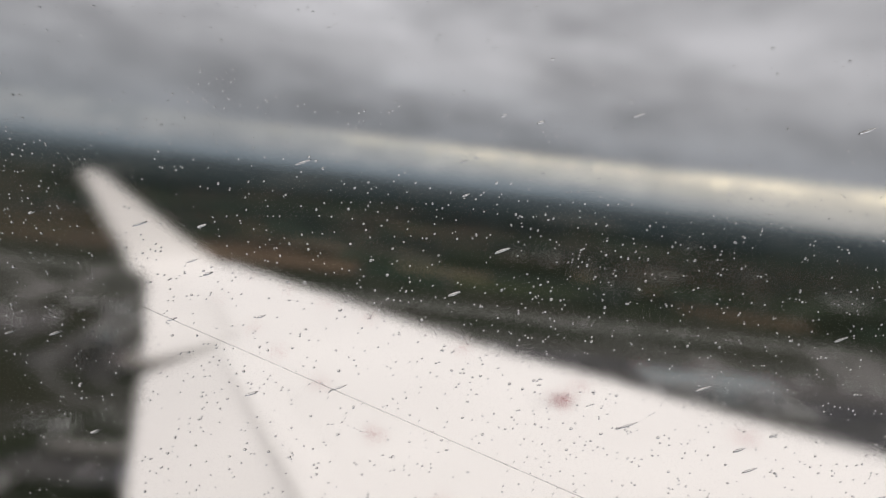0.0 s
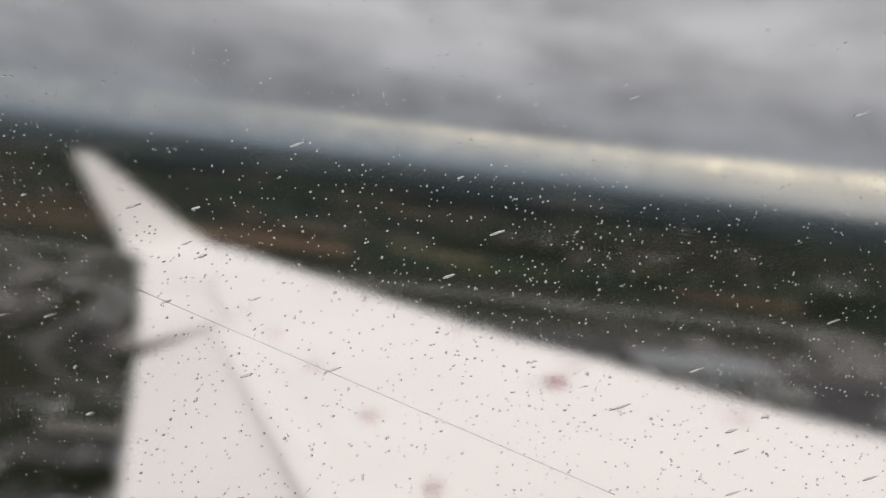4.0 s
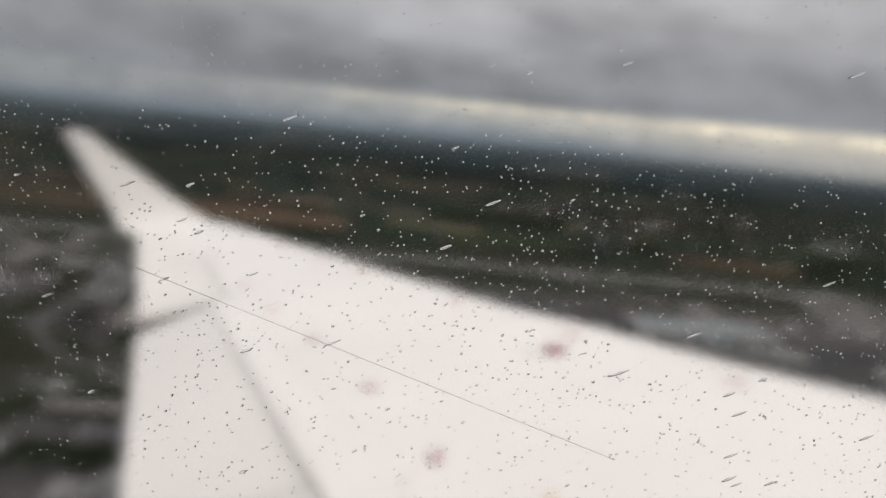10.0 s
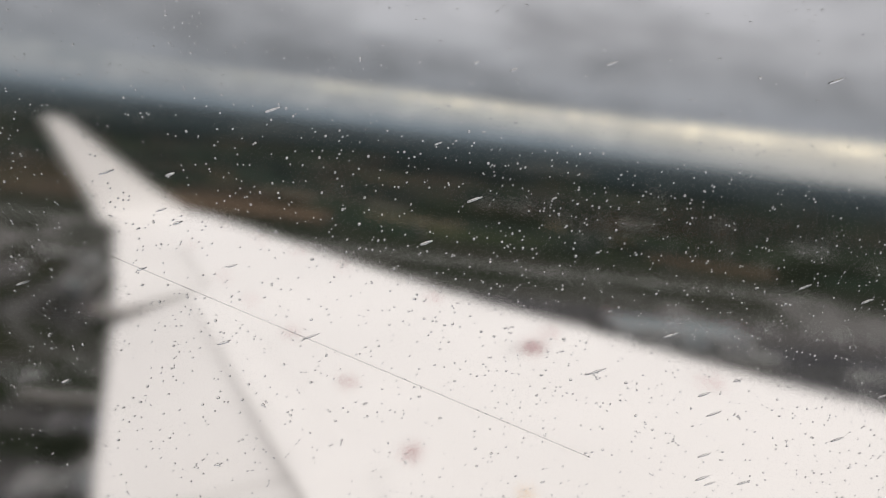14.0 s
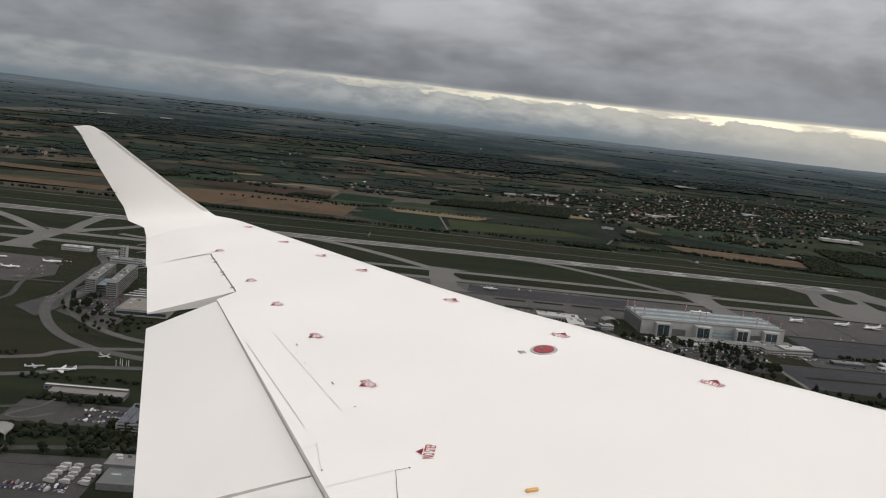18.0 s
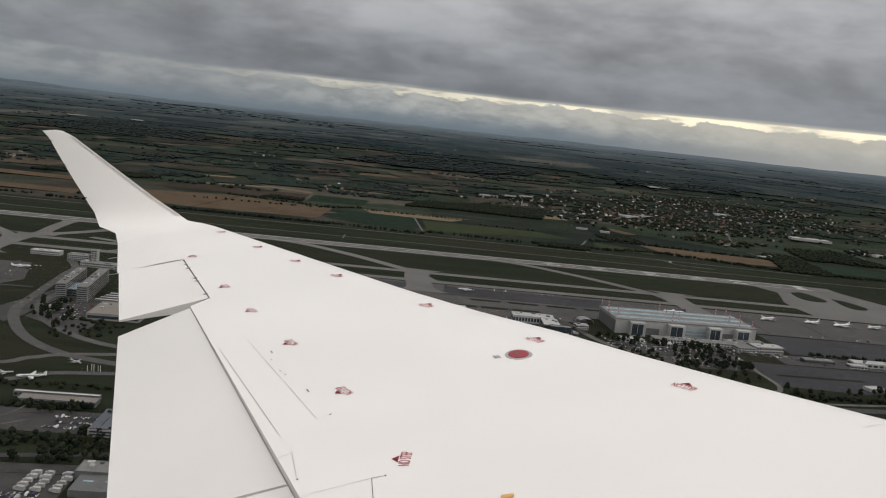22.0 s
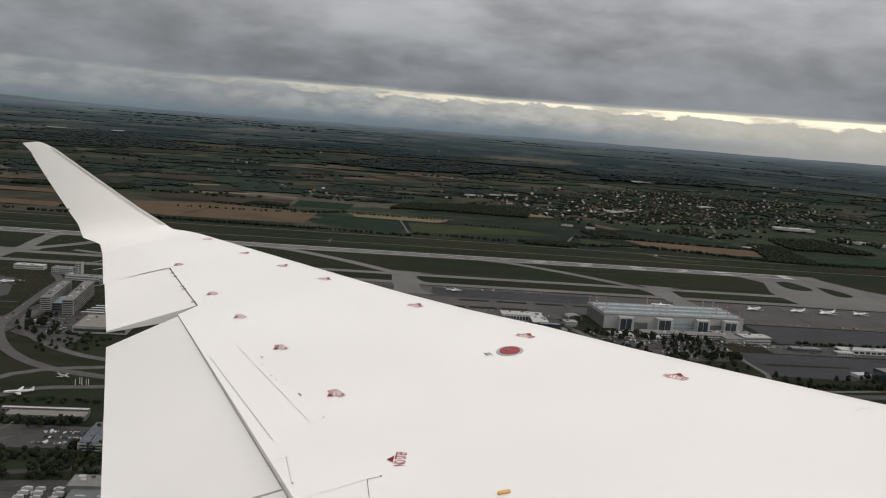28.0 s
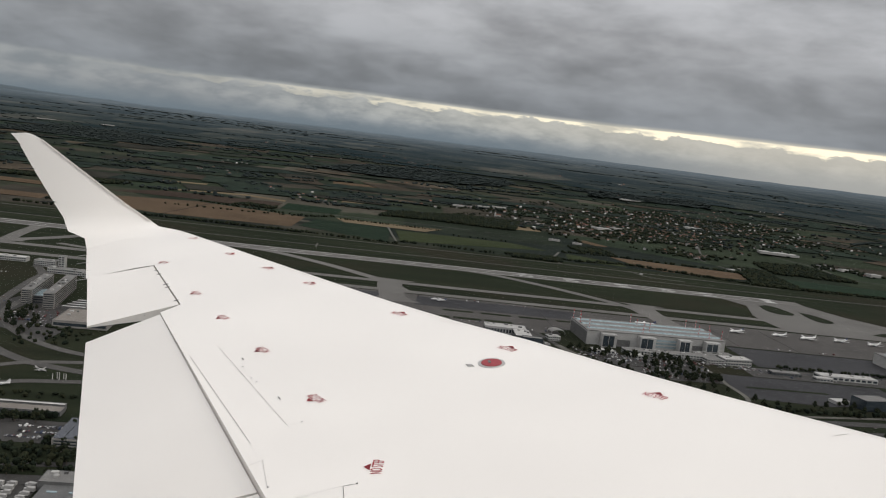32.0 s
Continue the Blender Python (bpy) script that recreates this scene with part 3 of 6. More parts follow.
# winglet, lofted from the tip up
bm = bmesh.new()
rows = []
SEC = [(9.28, 0.0, lead(9.28), trail(9.28)), (9.50, 0.004, lead(9.50) - 0.07, -3.09), (9.66, 0.012, lead(9.66) - 0.11, -3.22), (9.78, 0.035, -2.31, -3.37),
       (9.87, 0.09, -2.42, -3.42), (9.93, 0.18, -2.56, -3.46), (9.98, 0.30, -2.73, -3.54), (10.10, 0.75, -3.27, -3.79), (10.19, 1.10, -3.685, -3.97),
       (10.20, 1.165, -3.79, -4.02), (10.205, 1.185, -3.86, -4.04)]
for i, (s, z, le, te) in enumerate(SEC):
    up = min(max((s - 9.6) / 0.38, 0.0), 1.0)
    ang = up * radians(78)
    ring = []
    for q in (0.0, 0.02, 0.06, 0.15, 0.35, 0.65, 1.0, 0.65, 0.35, 0.15, 0.06, 0.02):
        side = 1 if len(ring) < 7 else -1
        c = le - te
        th = 0.0 if q in (0.0, 1.0) else 0.05 * c * math.sqrt(q) * (1.1 - q) * 1.6
        sink = (top_z(le - c * q, min(s, 9.3)) if s < 9.4 else -0.02 * (1 - up) * (q > 0.7)) if side > 0 else 0
        off = th * (0.25 if side > 0 else -0.9) + sink
        if side > 0 and s < 9.6:
            off = sink
        ring.append(bm.verts.new((le - c * q, s - math.sin(ang) * off, z + math.cos(ang) * off)))
    rows.append(ring)
for a, b in zip(rows, rows[1:]):
    for i in range(12):
        bm.faces.new((a[i], b[i], b[(i + 1) % 12], a[(i + 1) % 12]))
bm.faces.new(rows[-1])
bmesh.ops.recalc_face_normals(bm, faces=bm.faces)
winglet = part("winglet", bm, M_WHITE, wing, "white upturned winglet", True)
# its worn leading-edge strip, 3 mm proud
bm = bmesh.new()
edge = []
for s, z, le, te in SEC[4:9]:
    c = le - te
    edge.append([bm.verts.new((le + 0.006, s - 0.012, z)), bm.verts.new((le - 0.034 * c - 0.008, s - 0.014, z + 0.003)),
                 bm.verts.new((le - 0.034 * c - 0.008, s + 0.02, z)), bm.verts.new((le + 0.003, s + 0.015, z))])
for a, b in zip(edge, edge[1:]):
    for i in range(4):
        bm.faces.new((a[i], b[i], b[(i + 1) % 4], a[(i + 1) % 4]))
bm.faces.new(edge[0])
bm.faces.new(edge[-1][::-1])
bmesh.ops.recalc_face_normals(bm, faces=bm.faces)
part("leading_edge_strip", bm, M_STRIP, winglet, "worn grey-beige leading-edge strip")


def rod_bm(a, b, r, n=6):
    a, b = Vector(a), Vector(b)
    bm = bmesh.new()
    bmesh.ops.create_cone(bm, cap_ends=True, segments=n, radius1=r, radius2=r * 0.6, depth=(b - a).length,
                          matrix=Matrix.Translation((a + b) / 2) @ (b - a).to_track_quat("Z", "Y").to_matrix().to_4x4())
    return bm


# static wicks along the trailing edges
for s, z, te in ((10.17, 1.06, -3.955), (10.10, 0.76, -3.80), (9.99, 0.36, -3.57)):
    part("static_wick", rod_bm((te + 0.02, s, z), (te - 0.16, s + 0.01, z + 0.01), 0.008), M_DARK, wing)
for s in (8.95, 8.55, 8.15, 7.8):
    part("static_wick", rod_bm((trail(s) + 0.02, s, top_z(trail(s), s)), (trail(s) - 0.10, s, top_z(trail(s), s) - 0.01), 0.005), M_COVE, wing)


def seam(pts, width, mat, name="panel_seam", up=0.0022):
    """A thin sealed joint laid on the skin along a few places (ahead, span)."""
    bm = bmesh.new()
    pairs = []
    P = []
    for (f0, s0), (f1, s1) in zip(pts, pts[1:]):
        k = max(1, int(math.hypot(f1 - f0, s1 - s0) / 0.15))
        P += [(f0 + (f1 - f0) * i / k, s0 + (s1 - s0) * i / k) for i in range(k)]
    P.append(pts[-1])
    for i, (f, s) in enumerate(P):
        f0, s0 = P[max(i - 1, 0)]
        f1, s1 = P[min(i + 1, len(P) - 1)]
        d = Vector((f1 - f0, s1 - s0)).normalized()
        o = Vector((-d.y, d.x)) * width * 0.2
        pairs.append((bm.verts.new(deck(f + o.x, s + o.y, up)), bm.verts.new(deck(f - o.x, s - o.y, up))))
    for a, b in zip(pairs, pairs[1:]):
        bm.faces.new((a[0], a[1], b[1], b[0]))
    r = bmesh.ops.solidify(bm, geom=bm.faces[:], thickness=0.0015)
    return part(name, bm, mat, wing)


# seams of the spoiler, of the access panels and of the flap track cover
seam([(-1.31, 6.368), (-1.40, 6.14)], 0.006, M_SEAM)
seam([(-0.80, 5.21), (-0.651, 4.87)], 0.0045, M_SEAM)
seam([(-0.633, 4.83), (-0.471, 4.46)], 0.0045, M_SEAM)
seam([(-0.453, 4.42), (-0.330, 4.14)], 0.0045, M_SEAM)
seam([(-0.313, 4.10), (-0.22, 3.89)], 0.0045, M_SEAM)
seam([(-0.22, 3.89), (-0.15, 3.93)], 0.004, M_FAINT)
seam([(-0.95, 5.05), (-0.38, 3.71)], 0.0055, M_SEAM)
seam([(-0.30, 3.53), (-0.25, 3.28)], 0.005, M_FAINT)
seam([(-0.36, 3.48), (-0.29, 3.53)], 0.005, M_FAINT)
seam([(-0.22, 3.12), (0.08, 3.23)], 0.005, M_FAINT)
seam([(0.08, 3.23), (0.13, 3.24)], 0.008, M_SEAM)
seam([(0.08, 3.23), (0.10, 2.9)], 0.006, M_SEAM)
seam([(-1.87, 7.822), (-2.25, 7.822)], 0.004, M_FAINT)
seam([(0.66, 5.52), (0.76, 5.47), (0.85, 5.38)], 0.006, M_FAINT)
seam([(2.36, 3.355), (2.40, 3.37), (2.46, 3.38)], 0.005, M_SEAM)
for f, s in ((-0.60, 4.94), (-0.30, 4.26)):
    bm = box_bm(0.006, 0.040, 0.003)
    part("drain_slot", bm, M_SEAM, wing, m=Matrix.Translation(deck(f, s, 0.001)) @ Matrix.Rotation(radians(22), 4, "Z"))
for f, s in ((-0.50, 4.60), (-0.46, 4.53), (-0.58, 4.80), (-0.52, 5.12), (-1.50, 6.05), (0.14, 3.245), (-0.15, 3.925), (-0.245, 3.27)):
    bm = bmesh.new()
    bmesh.ops.create_cone(bm, cap_ends=True, segments=10, radius1=0.005, radius2=0.004, depth=0.003)
    part("fastener", bm, M_SEAM, wing, m=Matrix.Translation(deck(f, s, 0.002)))
for s in (6.50, 6.95, 7.05, 7.45, 7.60):
    f = ail_hinge(s)
    bm = box_bm(0.045, 0.018, 0.014)
    bmesh.ops.bevel(bm, geom=bm.edges[:], offset=0.003, segments=2, affect="EDGES")
    part("hinge_bracket", bm, M_METAL, wing, m=Matrix.Translation(deck(f - 0.005, s, -0.012)) @ Matrix.Rotation(radians(20), 4, "Z"))

# fuel cap: grey ring, red lid, dark latch
cap = part("fuel_cap", (lambda b: (bmesh.ops.create_cone(b, cap_ends=True, segments=40, radius1=0.084, radius2=0.081, depth=0.005), b)[1])(bmesh.new()),
           M_METAL, wing, "grey ring round a red fuel filler lid", m=Matrix.Translation(deck(0.935, 4.595, 0.0015)))
part("lid", (lambda b: (bmesh.ops.create_cone(b, cap_ends=True, segments=40, radius1=0.063, radius2=0.061, depth=0.004), b)[1])(bmesh.new()),
     M_RED, cap, "red lid", m=Matrix.Translation((0, 0, 0.0045)))
part("latch", box_bm(0.016, 0.036, 0.004, -0.012, 0.008, 0.006), M_SEAM, cap, "dark latch")
for i in range(3):
    part("stencil_bar", box_bm(0.006 + 0.001 * i, 0.055 - 0.012 * (i == 1), 0.001), M_SEAM, wing,
         m=Matrix.Translation(deck(0.815 - 0.014 * i, 4.58, 0.001)) @ Matrix.Rotation(radians(14), 4, "Z"))


def lettering(text, width):
    cu = bpy.data.curves.new("lettering", "FONT")
    cu.body, cu.align_x, cu.align_y, cu.extrude, cu.offset = text, "CENTER", "CENTER", 0.006, 0.006
    ob = bpy.data.objects.new("lettering", cu)
    me = bpy.data.meshes.new_from_object(ob)
    bpy.data.objects.remove(ob)
    xs = [v.co.x for v in me.vertices]
    k = width / (max(xs) - min(xs))
    me.transform(Matrix.Translation((0, -0.022, 0)) @ Matrix.Diagonal((k, k * 2.2, k * 0.3, 1.0)))
    me.materials.append(M_RED)
    return me


WORDS = lettering("NO STEP", 0.132)


def no_step(f, s, turn, size=1.0, bold=0.032):
    """The red warning: a solid triangle over two words."""
    m = Matrix.Translation(deck(f, s, 0.0022)) @ Matrix.Rotation(radians(turn), 4, "Z") @ Matrix.Scale(size, 4)
    bm = bmesh.new()
    lo = [bm.verts.new(p) for p in ((-bold, 0.012, 0), (bold, 0.012, 0), (0.0, 0.044, 0))]
    bm.faces.new(lo)
    bmesh.ops.solidify(bm, geom=bm.faces[:], thickness=0.001)
    mark = part("warning_triangle", bm, M_RED, wing, "red triangle over the words NO STEP", m=m)
    word = new("lettering", WORDS)
    word.parent = mark
    word.matrix_basis = Matrix.Identity(4)


for f, s in ((1.735, 3.965), (1.085, 4.845), (0.43, 5.745), (-0.30, 6.79), (-0.73, 7.44), (-1.20, 8.17), (-1.76, 9.10)):
    no_step(f, s, -46)
no_step(0.21, 3.385, 82)
for f, s in ((-0.11, 4.215), (-0.51, 5.09), (-0.90, 5.89), (-1.25, 6.65), (-1.82, 7.91)):
    no_step(f, s, 122)
# small yellow-brass fitting near the root
bm = bmesh.new()
bmesh.ops.create_cone(bm, cap_ends=True, segments=16, radius1=0.0085, radius2=0.0085, depth=0.054, matrix=Matrix.Rotation(radians(90), 4, "Y"))
bmesh.ops.bevel(bm, geom=[e for e in bm.edges if len(e.link_faces) == 2 and any(len(fc.verts) > 4 for fc in e.link_faces)], offset=0.003, segments=2, affect="EDGES")
part("tie_down_fitting", bm, M_BRASS, wing, "small yellow brass fitting", m=Matrix.Translation(deck(0.64, 2.99, 0.0065)) @ Matrix.Rotation(radians(8), 4, "Z"))


# faint rivet rows round the access panels
def rivets(pts, gap=0.045):
    bm = bmesh.new()
    for (f0, s0), (f1, s1) in zip(pts, pts[1:]):
        k = max(1, int(math.hypot(f1 - f0, s1 - s0) / gap))
        for i in range(k):
            bmesh.ops.create_cone(bm, cap_ends=True, segments=6, radius1=0.0026, radius2=0.002, depth=0.0016,
                                  matrix=Matrix.Translation(deck(f0 + (f1 - f0) * i / k, s0 + (s1 - s0) * i / k, 0.0008)))
    part("rivet_row", bm, M_RIVET, wing)["kind"] = "stuff"


rivets([(-0.30, 3.30), (0.02, 3.42), (0.12, 3.44)])
rivets([(0.13, 3.48), (0.05, 3.66), (-0.03, 3.80)])
rivets([(-0.12, 3.95), (0.06, 4.02)])
rivets([(-0.52, 5.14), (-0.44, 4.95), (-0.36, 4.76)], 0.09)
rivets([(-1.55, 8.6), (-2.3, 8.45)], 0.12)

# ---- the cabin window: an oval surround, a clear pane and the rain on its outside ----
PANE_Y = 0.236
window = empty("window_1", Matrix.Translation((0.02, PANE_Y, EYE_Z - 0.05)), "clear aeroplane cabin window specked with raindrops", "window", kind="structure")


def oval(hw, hh, n=40):
    """A rounded-square outline in the window's plane."""
    res = []
    for i in range(n):
        a = 2 * math.pi * i / n
        c, s = math.cos(a), math.sin(a)
        r = (abs(c / hw) ** 4 + abs(s / hh) ** 4) ** -0.25
        res.append((r * c, r * s))
    return res


bm = bmesh.new()
back = [bm.verts.new((x, -0.001, z)) for x, z in oval(0.300, 0.260)]
face = [bm.verts.new((x, 0.001, z)) for x, z in oval(0.300, 0.260)]
bm.faces.new(back)
bm.faces.new(face[::-1])
for i in range(40):
    bm.faces.new((back[i], back[(i + 1) % 40], face[(i + 1) % 40], face[i]))
pane = part("pane", bm, M_PANE, window, "clear pane")
pane.visible_shadow = False
bm = bmesh.new()
rings = []
for k, y in ((0.0, -0.012), (0.05, -0.016), (0.055, 0.010), (0.0, 0.006)):
    rings.append([bm.verts.new((x, y, z)) for x, z in oval(0.300 + k, 0.260 + k)])
for a, b in zip(rings, rings[1:] + rings[:1]):
    for i in range(40):
        bm.faces.new((a[i], a[(i + 1) % 40], b[(i + 1) % 40], b[i]))
part("window_frame", bm, M_SURROUND, window, "grey moulded surround", True)

# the plain cabin side that closes the place round the window
cabin = empty("wall_cabin", Matrix.Translation((0.02, PANE_Y, EYE_Z - 0.05)), "plain white aeroplane cabin side round the window", "wall", kind="structure")


def shell(radius, half_long, inset):
    """A tube along the flight with one oval opening at the window and closed ends; its axis runs below the window."""
    bm = bmesh.new()
    low = -0.40
    mid = -math.sqrt(1.42 ** 2 - low ** 2)

    def at(x, a):
        return (x, mid + radius * math.cos(a), low + radius * math.sin(a))

    def skin_at(x, z):
        return at(x, math.asin((z - low) / radius))

    a0, a1 = math.asin((-0.6 - low) / radius), math.asin((0.6 - low) / radius)
    rim = [bm.verts.new((x, inset, z)) for x, z in oval(0.325, 0.285)]
    near = [bm.verts.new(skin_at(x, z)) for x, z in oval(0.44, 0.40)]
    edge = []
    for x, z in oval(0.45, 0.45):
        k = 0.6 / max(abs(x), abs(z))
        edge.append(bm.verts.new(skin_at(max(-0.6, min(0.6, x * k)), max(-0.6, min(0.6, z * k)))))
    for a, b in ((rim, near), (near, edge)):
        for i in range(40):
            bm.faces.new((a[i], a[(i + 1) % 40], b[(i + 1) % 40], b[i]))
    xs = (-half_long, -2.0, -0.6, 0.6, 2.0, half_long)
    turns = [a0 + (a1 - a0) * i / 10 for i in range(10)] + [a1 + (2 * math.pi - a1 + a0) * i / 28 for i in range(28)]
    n = len(turns)
    rings = [[bm.verts.new(at(x, a)) for a in turns] for x in xs]
    for k, (a, b) in enumerate(zip(rings, rings[1:])):
        for i in range(n):
            if not (k == 2 and i < 10):
                bm.faces.new((a[i], b[i], b[(i + 1) % n], a[(i + 1) % n]))
    bm.faces.new(rings[0])
    bm.faces.new(rings[-1][::-1])
    bmesh.ops.recalc_face_normals(bm, faces=bm.faces[:])
    return bm


part("outer_skin", shell(1.415, 9.0, 0.006), M_WHITE, cabin, "white painted outer skin", True)
part("lining", shell(1.355, 8.9, -0.014), M_LINING, cabin, "pale cabin lining", True)

# wet lower pane: an added sheet imitating focus blur, and a hair-thin scratch
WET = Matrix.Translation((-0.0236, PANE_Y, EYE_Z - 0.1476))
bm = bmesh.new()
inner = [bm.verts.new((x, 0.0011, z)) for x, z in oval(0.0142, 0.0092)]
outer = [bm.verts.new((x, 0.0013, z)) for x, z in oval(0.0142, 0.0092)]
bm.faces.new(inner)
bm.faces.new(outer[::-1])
film = part("rain_film", bm, M_BLUR, window, "thin rough sheet added on the lower pane to imitate focus blur", m=window.matrix_basis.inverted() @ WET)
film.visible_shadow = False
part("scratch", box_bm(0.0100, 0.00005, 0.0000105), M_SCRATCH, window, "hair-thin scratch", m=window.matrix_basis.inverted() @ WET @ Matrix.Translation((-0.0016, -0.0011, -0.0018)) @ Matrix.Rotation(radians(17.7), 4, "Y"))


def raindrops():
    """Small beads and a few wind-drawn trails of rain on the pane's outside."""
    rng = random.Random(77)
    tv, tf = None, None
    b0 = bmesh.new()
    bmesh.ops.create_icosphere(b0, subdivisions=2, radius=1.0)
    b0.verts.ensure_lookup_table()
    tv = np.array([v.co[:] for v in b0.verts])
    tf = np.array([[v.index for v in f.verts] for f in b0.faces])
    b0.free()
    vs, fs = [], []
    for i in range(3600):
        x, z = rng.uniform(-0.026, 0.026), 0.7 * rng.uniform(-0.0175, 0.0175) + rng.gauss(-0.001, 0.006)
        z = max(-0.0195, min(0.0185, z))
        r = 0.0000335 + 0.000014 * rng.random() + 0.00003 * rng.random() ** 9.0
        long, lean = 1.0 + 0.5 * rng.random(), radians(25)
        if i < 48:
            r, long = rng.uniform(0.000045, 0.00008), rng.uniform(3.0, 8.0)
        p = tv * np.array([r * long, r * 0.55, r])
        c, s = math.cos(lean), math.sin(lean)
        taper = 1.0 - 0.45 * np.clip(tv[:, 0:1], 0, 1) if i < 48 else 1.0
        p = p * (np.concatenate([np.ones((len(tv), 1)), np.repeat(taper, 2, 1)], 1) if i < 48 else 1.0)
        q = np.stack([p[:, 0] * c - p[:, 2] * s, p[:, 1], p[:, 0] * s + p[:, 2] * c], 1)
        vs.append(q + np.array([x, 0.00102 + r * 0.2, z]))
        fs.append(tf + i * len(tv))
    me = bpy.data.meshes.new("raindrops")
    me.from_pydata(np.concatenate(vs).tolist(), [], np.concatenate(fs).tolist())
    for f in me.polygons:
        f.use_smooth = True
    me.materials.append(M_WATER)
    ob = new("raindrops", me)
    ob.matrix_basis = WET @ Matrix.Translation((0.0, 0.00075, 0.0)) @ Matrix.Scale(0.45, 4)
    tagged(ob, "fine raindrops and short trails on the cabin window", "raindrops", kind="stuff")


raindrops()

# ---- airfield surfaces ----
airfield = tagged(new("airfield_pavement"), "concrete runway, taxiways and aprons of a large airport", "airfield", kind="structure")


def sheet(name, pts, mat, z, parent=None, label=""):
    """A thin flat slab over a plan outline."""
    bm = bmesh.new()
    top = [bm.verts.new(gp(u, v, z)) for u, v in pts]
    low = [bm.verts.new(gp(u, v, 0.02)) for u, v in pts]
    bm.faces.new(top)
    for i in range(len(pts)):
        bm.faces.new((low[i], low[(i + 1) % len(pts)], top[(i + 1) % len(pts)], top[i]))
    bmesh.ops.recalc_face_normals(bm, faces=bm.faces)
    ob = new(name, mesh_of(bm, name, mat))
    ob.parent = parent
    if label:
        ob["label"] = label
    return ob


def rounded(pts, k=8):
    """A smooth line through a few places (Catmull-Rom)."""
    P = [pts[0]] + list(pts) + [pts[-1]]
    res = []
    for a, b, c, d in zip(P, P[1:], P[2:], P[3:]):
        for i in range(k):
            t = i / k
            res.append(tuple(0.5 * (2 * b[j] + (c[j] - a[j]) * t + (2 * a[j] - 5 * b[j] + 4 * c[j] - d[j]) * t * t + (3 * b[j] - a[j] - 3 * c[j] + d[j]) * t ** 3) for j in (0, 1)))
    return res + [pts[-1]]


LAYER = [0]


def ribbon(name, pts, width, mat, z, parent=None, label="", smooth=True, flare=0.0):
    """A paved strip along a line; flare widens both ends."""
    z += 0.011 * (LAYER[0] % 29)
    LAYER[0] += 1
    line = rounded(pts) if smooth and len(pts) > 2 else ([tuple(np.array(pts[0]) + (np.array(pts[1]) - np.array(pts[0])) * i / 12) for i in range(13)] if len(pts) == 2 else pts)
    bm = bmesh.new()
    left, right = [], []
    n = len(line)
    for i, (u, v) in enumerate(line):
        a, b = line[max(i - 1, 0)], line[min(i + 1, n - 1)]
        d = Vector((b[0] - a[0], b[1] - a[1])).normalized()
        e = abs(2 * i / (n - 1) - 1)
        w = width / 2 + flare * max(0.0, (e - 0.6) / 0.4) ** 2
        left.append((u - d.y * w, v + d.x * w))
        right.append((u + d.y * w, v - d.x * w))
    tl, tr = [bm.verts.new(gp(*p, z)) for p in left], [bm.verts.new(gp(*p, z)) for p in right]
    bl, br = [bm.verts.new(gp(*p, 0.02)) for p in left], [bm.verts.new(gp(*p, 0.02)) for p in right]
    for i in range(n - 1):
        bm.faces.new((tl[i], tr[i], tr[i + 1], tl[i + 1]))
        bm.faces.new((bl[i], tl[i], tl[i + 1], bl[i + 1]))
        bm.faces.new((tr[i], br[i], br[i + 1], tr[i + 1]))
    bmesh.ops.recalc_face_normals(bm, faces=bm.faces)
    ob = new(name, mesh_of(bm, name, mat))
    ob.parent = parent
    if label:
        ob["label"] = label
    return ob


RV = 2315.0
ribbon("runway", [(-2900, RV), (1345, RV)], 78, M_TAXI, 0.55, airfield, "pale concrete runway with dark edges")
ribbon("runway_strip", [(-2900, RV), (1345, RV)], 46, M_RUNWAY, 0.75, airfield, "darker rubbered middle of the runway")
for i in range(52):
    u = -2860 + i * 80
    ribbon("centreline_dash", [(u, RV), (u + 30, RV)], 1.6, M_MARK, 0.9, airfield)
for i in range(12):
    v = RV - 25 + i * 4.5 + (3 if i > 5 else 0)
    ribbon("threshold_bar", [(1290, v), (1322, v)], 2.4, M_MARK, 0.9, airfield)
for u, n in ((960, 1), (1090, 3), (820, 3), (660, 2), (520, 1), (-2000, 3), (-1850, 2)):
    for side in (-1, 1):
        for j in range(n):
            ribbon("touchdown_bar", [(u, RV + side * (12 + 4 * j)), (u + 42, RV + side * (12 + 4 * j))], 2.2 if n > 1 else 5.0, M_MARK, 0.92, airfield)
for side in (-1, 1):
    ribbon("runway_edge_line", [(-2900, RV + side * 29), (1340, RV + side * 29)], 1.4, M_MARK, 0.88, airfield)
# parallel taxiways and links
ribbon("taxiway", [(-835, 2290), (-830, 2150), (-815, 2020)], 34, M_TAXI, 0.5, airfield, flare=22)
ribbon("taxiway", [(-660, 2285), (-720, 2150), (-800, 2040)], 30, M_TAXI, 0.5, airfield, flare=14)
ribbon("taxiway", [(-2900, 1992), (1230, 1992)], 30, M_TAXI, 0.45, airfield)
ribbon("taxiway", [(-2900, 1884), (1230, 1884)], 30, M_TAXI, 0.47, airfield)
for u0 in (-223, 404, -1210, -1800):
    ribbon("exit_taxiway", [(u0 - 170, 2305), (u0, 2278), (u0 + 150, 2175), (u0 + 272, 2060), (u0 + 345, 1975), (u0 + 372, 1880)], 32, M_TAXI, 0.50, airfield, flare=16)
for u0, w in ((128, 62), (792, 58), (-835, 56), (-1380, 60)):
    ribbon("cross_taxiway", [(u0 + 4, 2030), (u0 - 6, 1935), (u0, 1760)], w, M_TAXI, 0.52, airfield, flare=34)
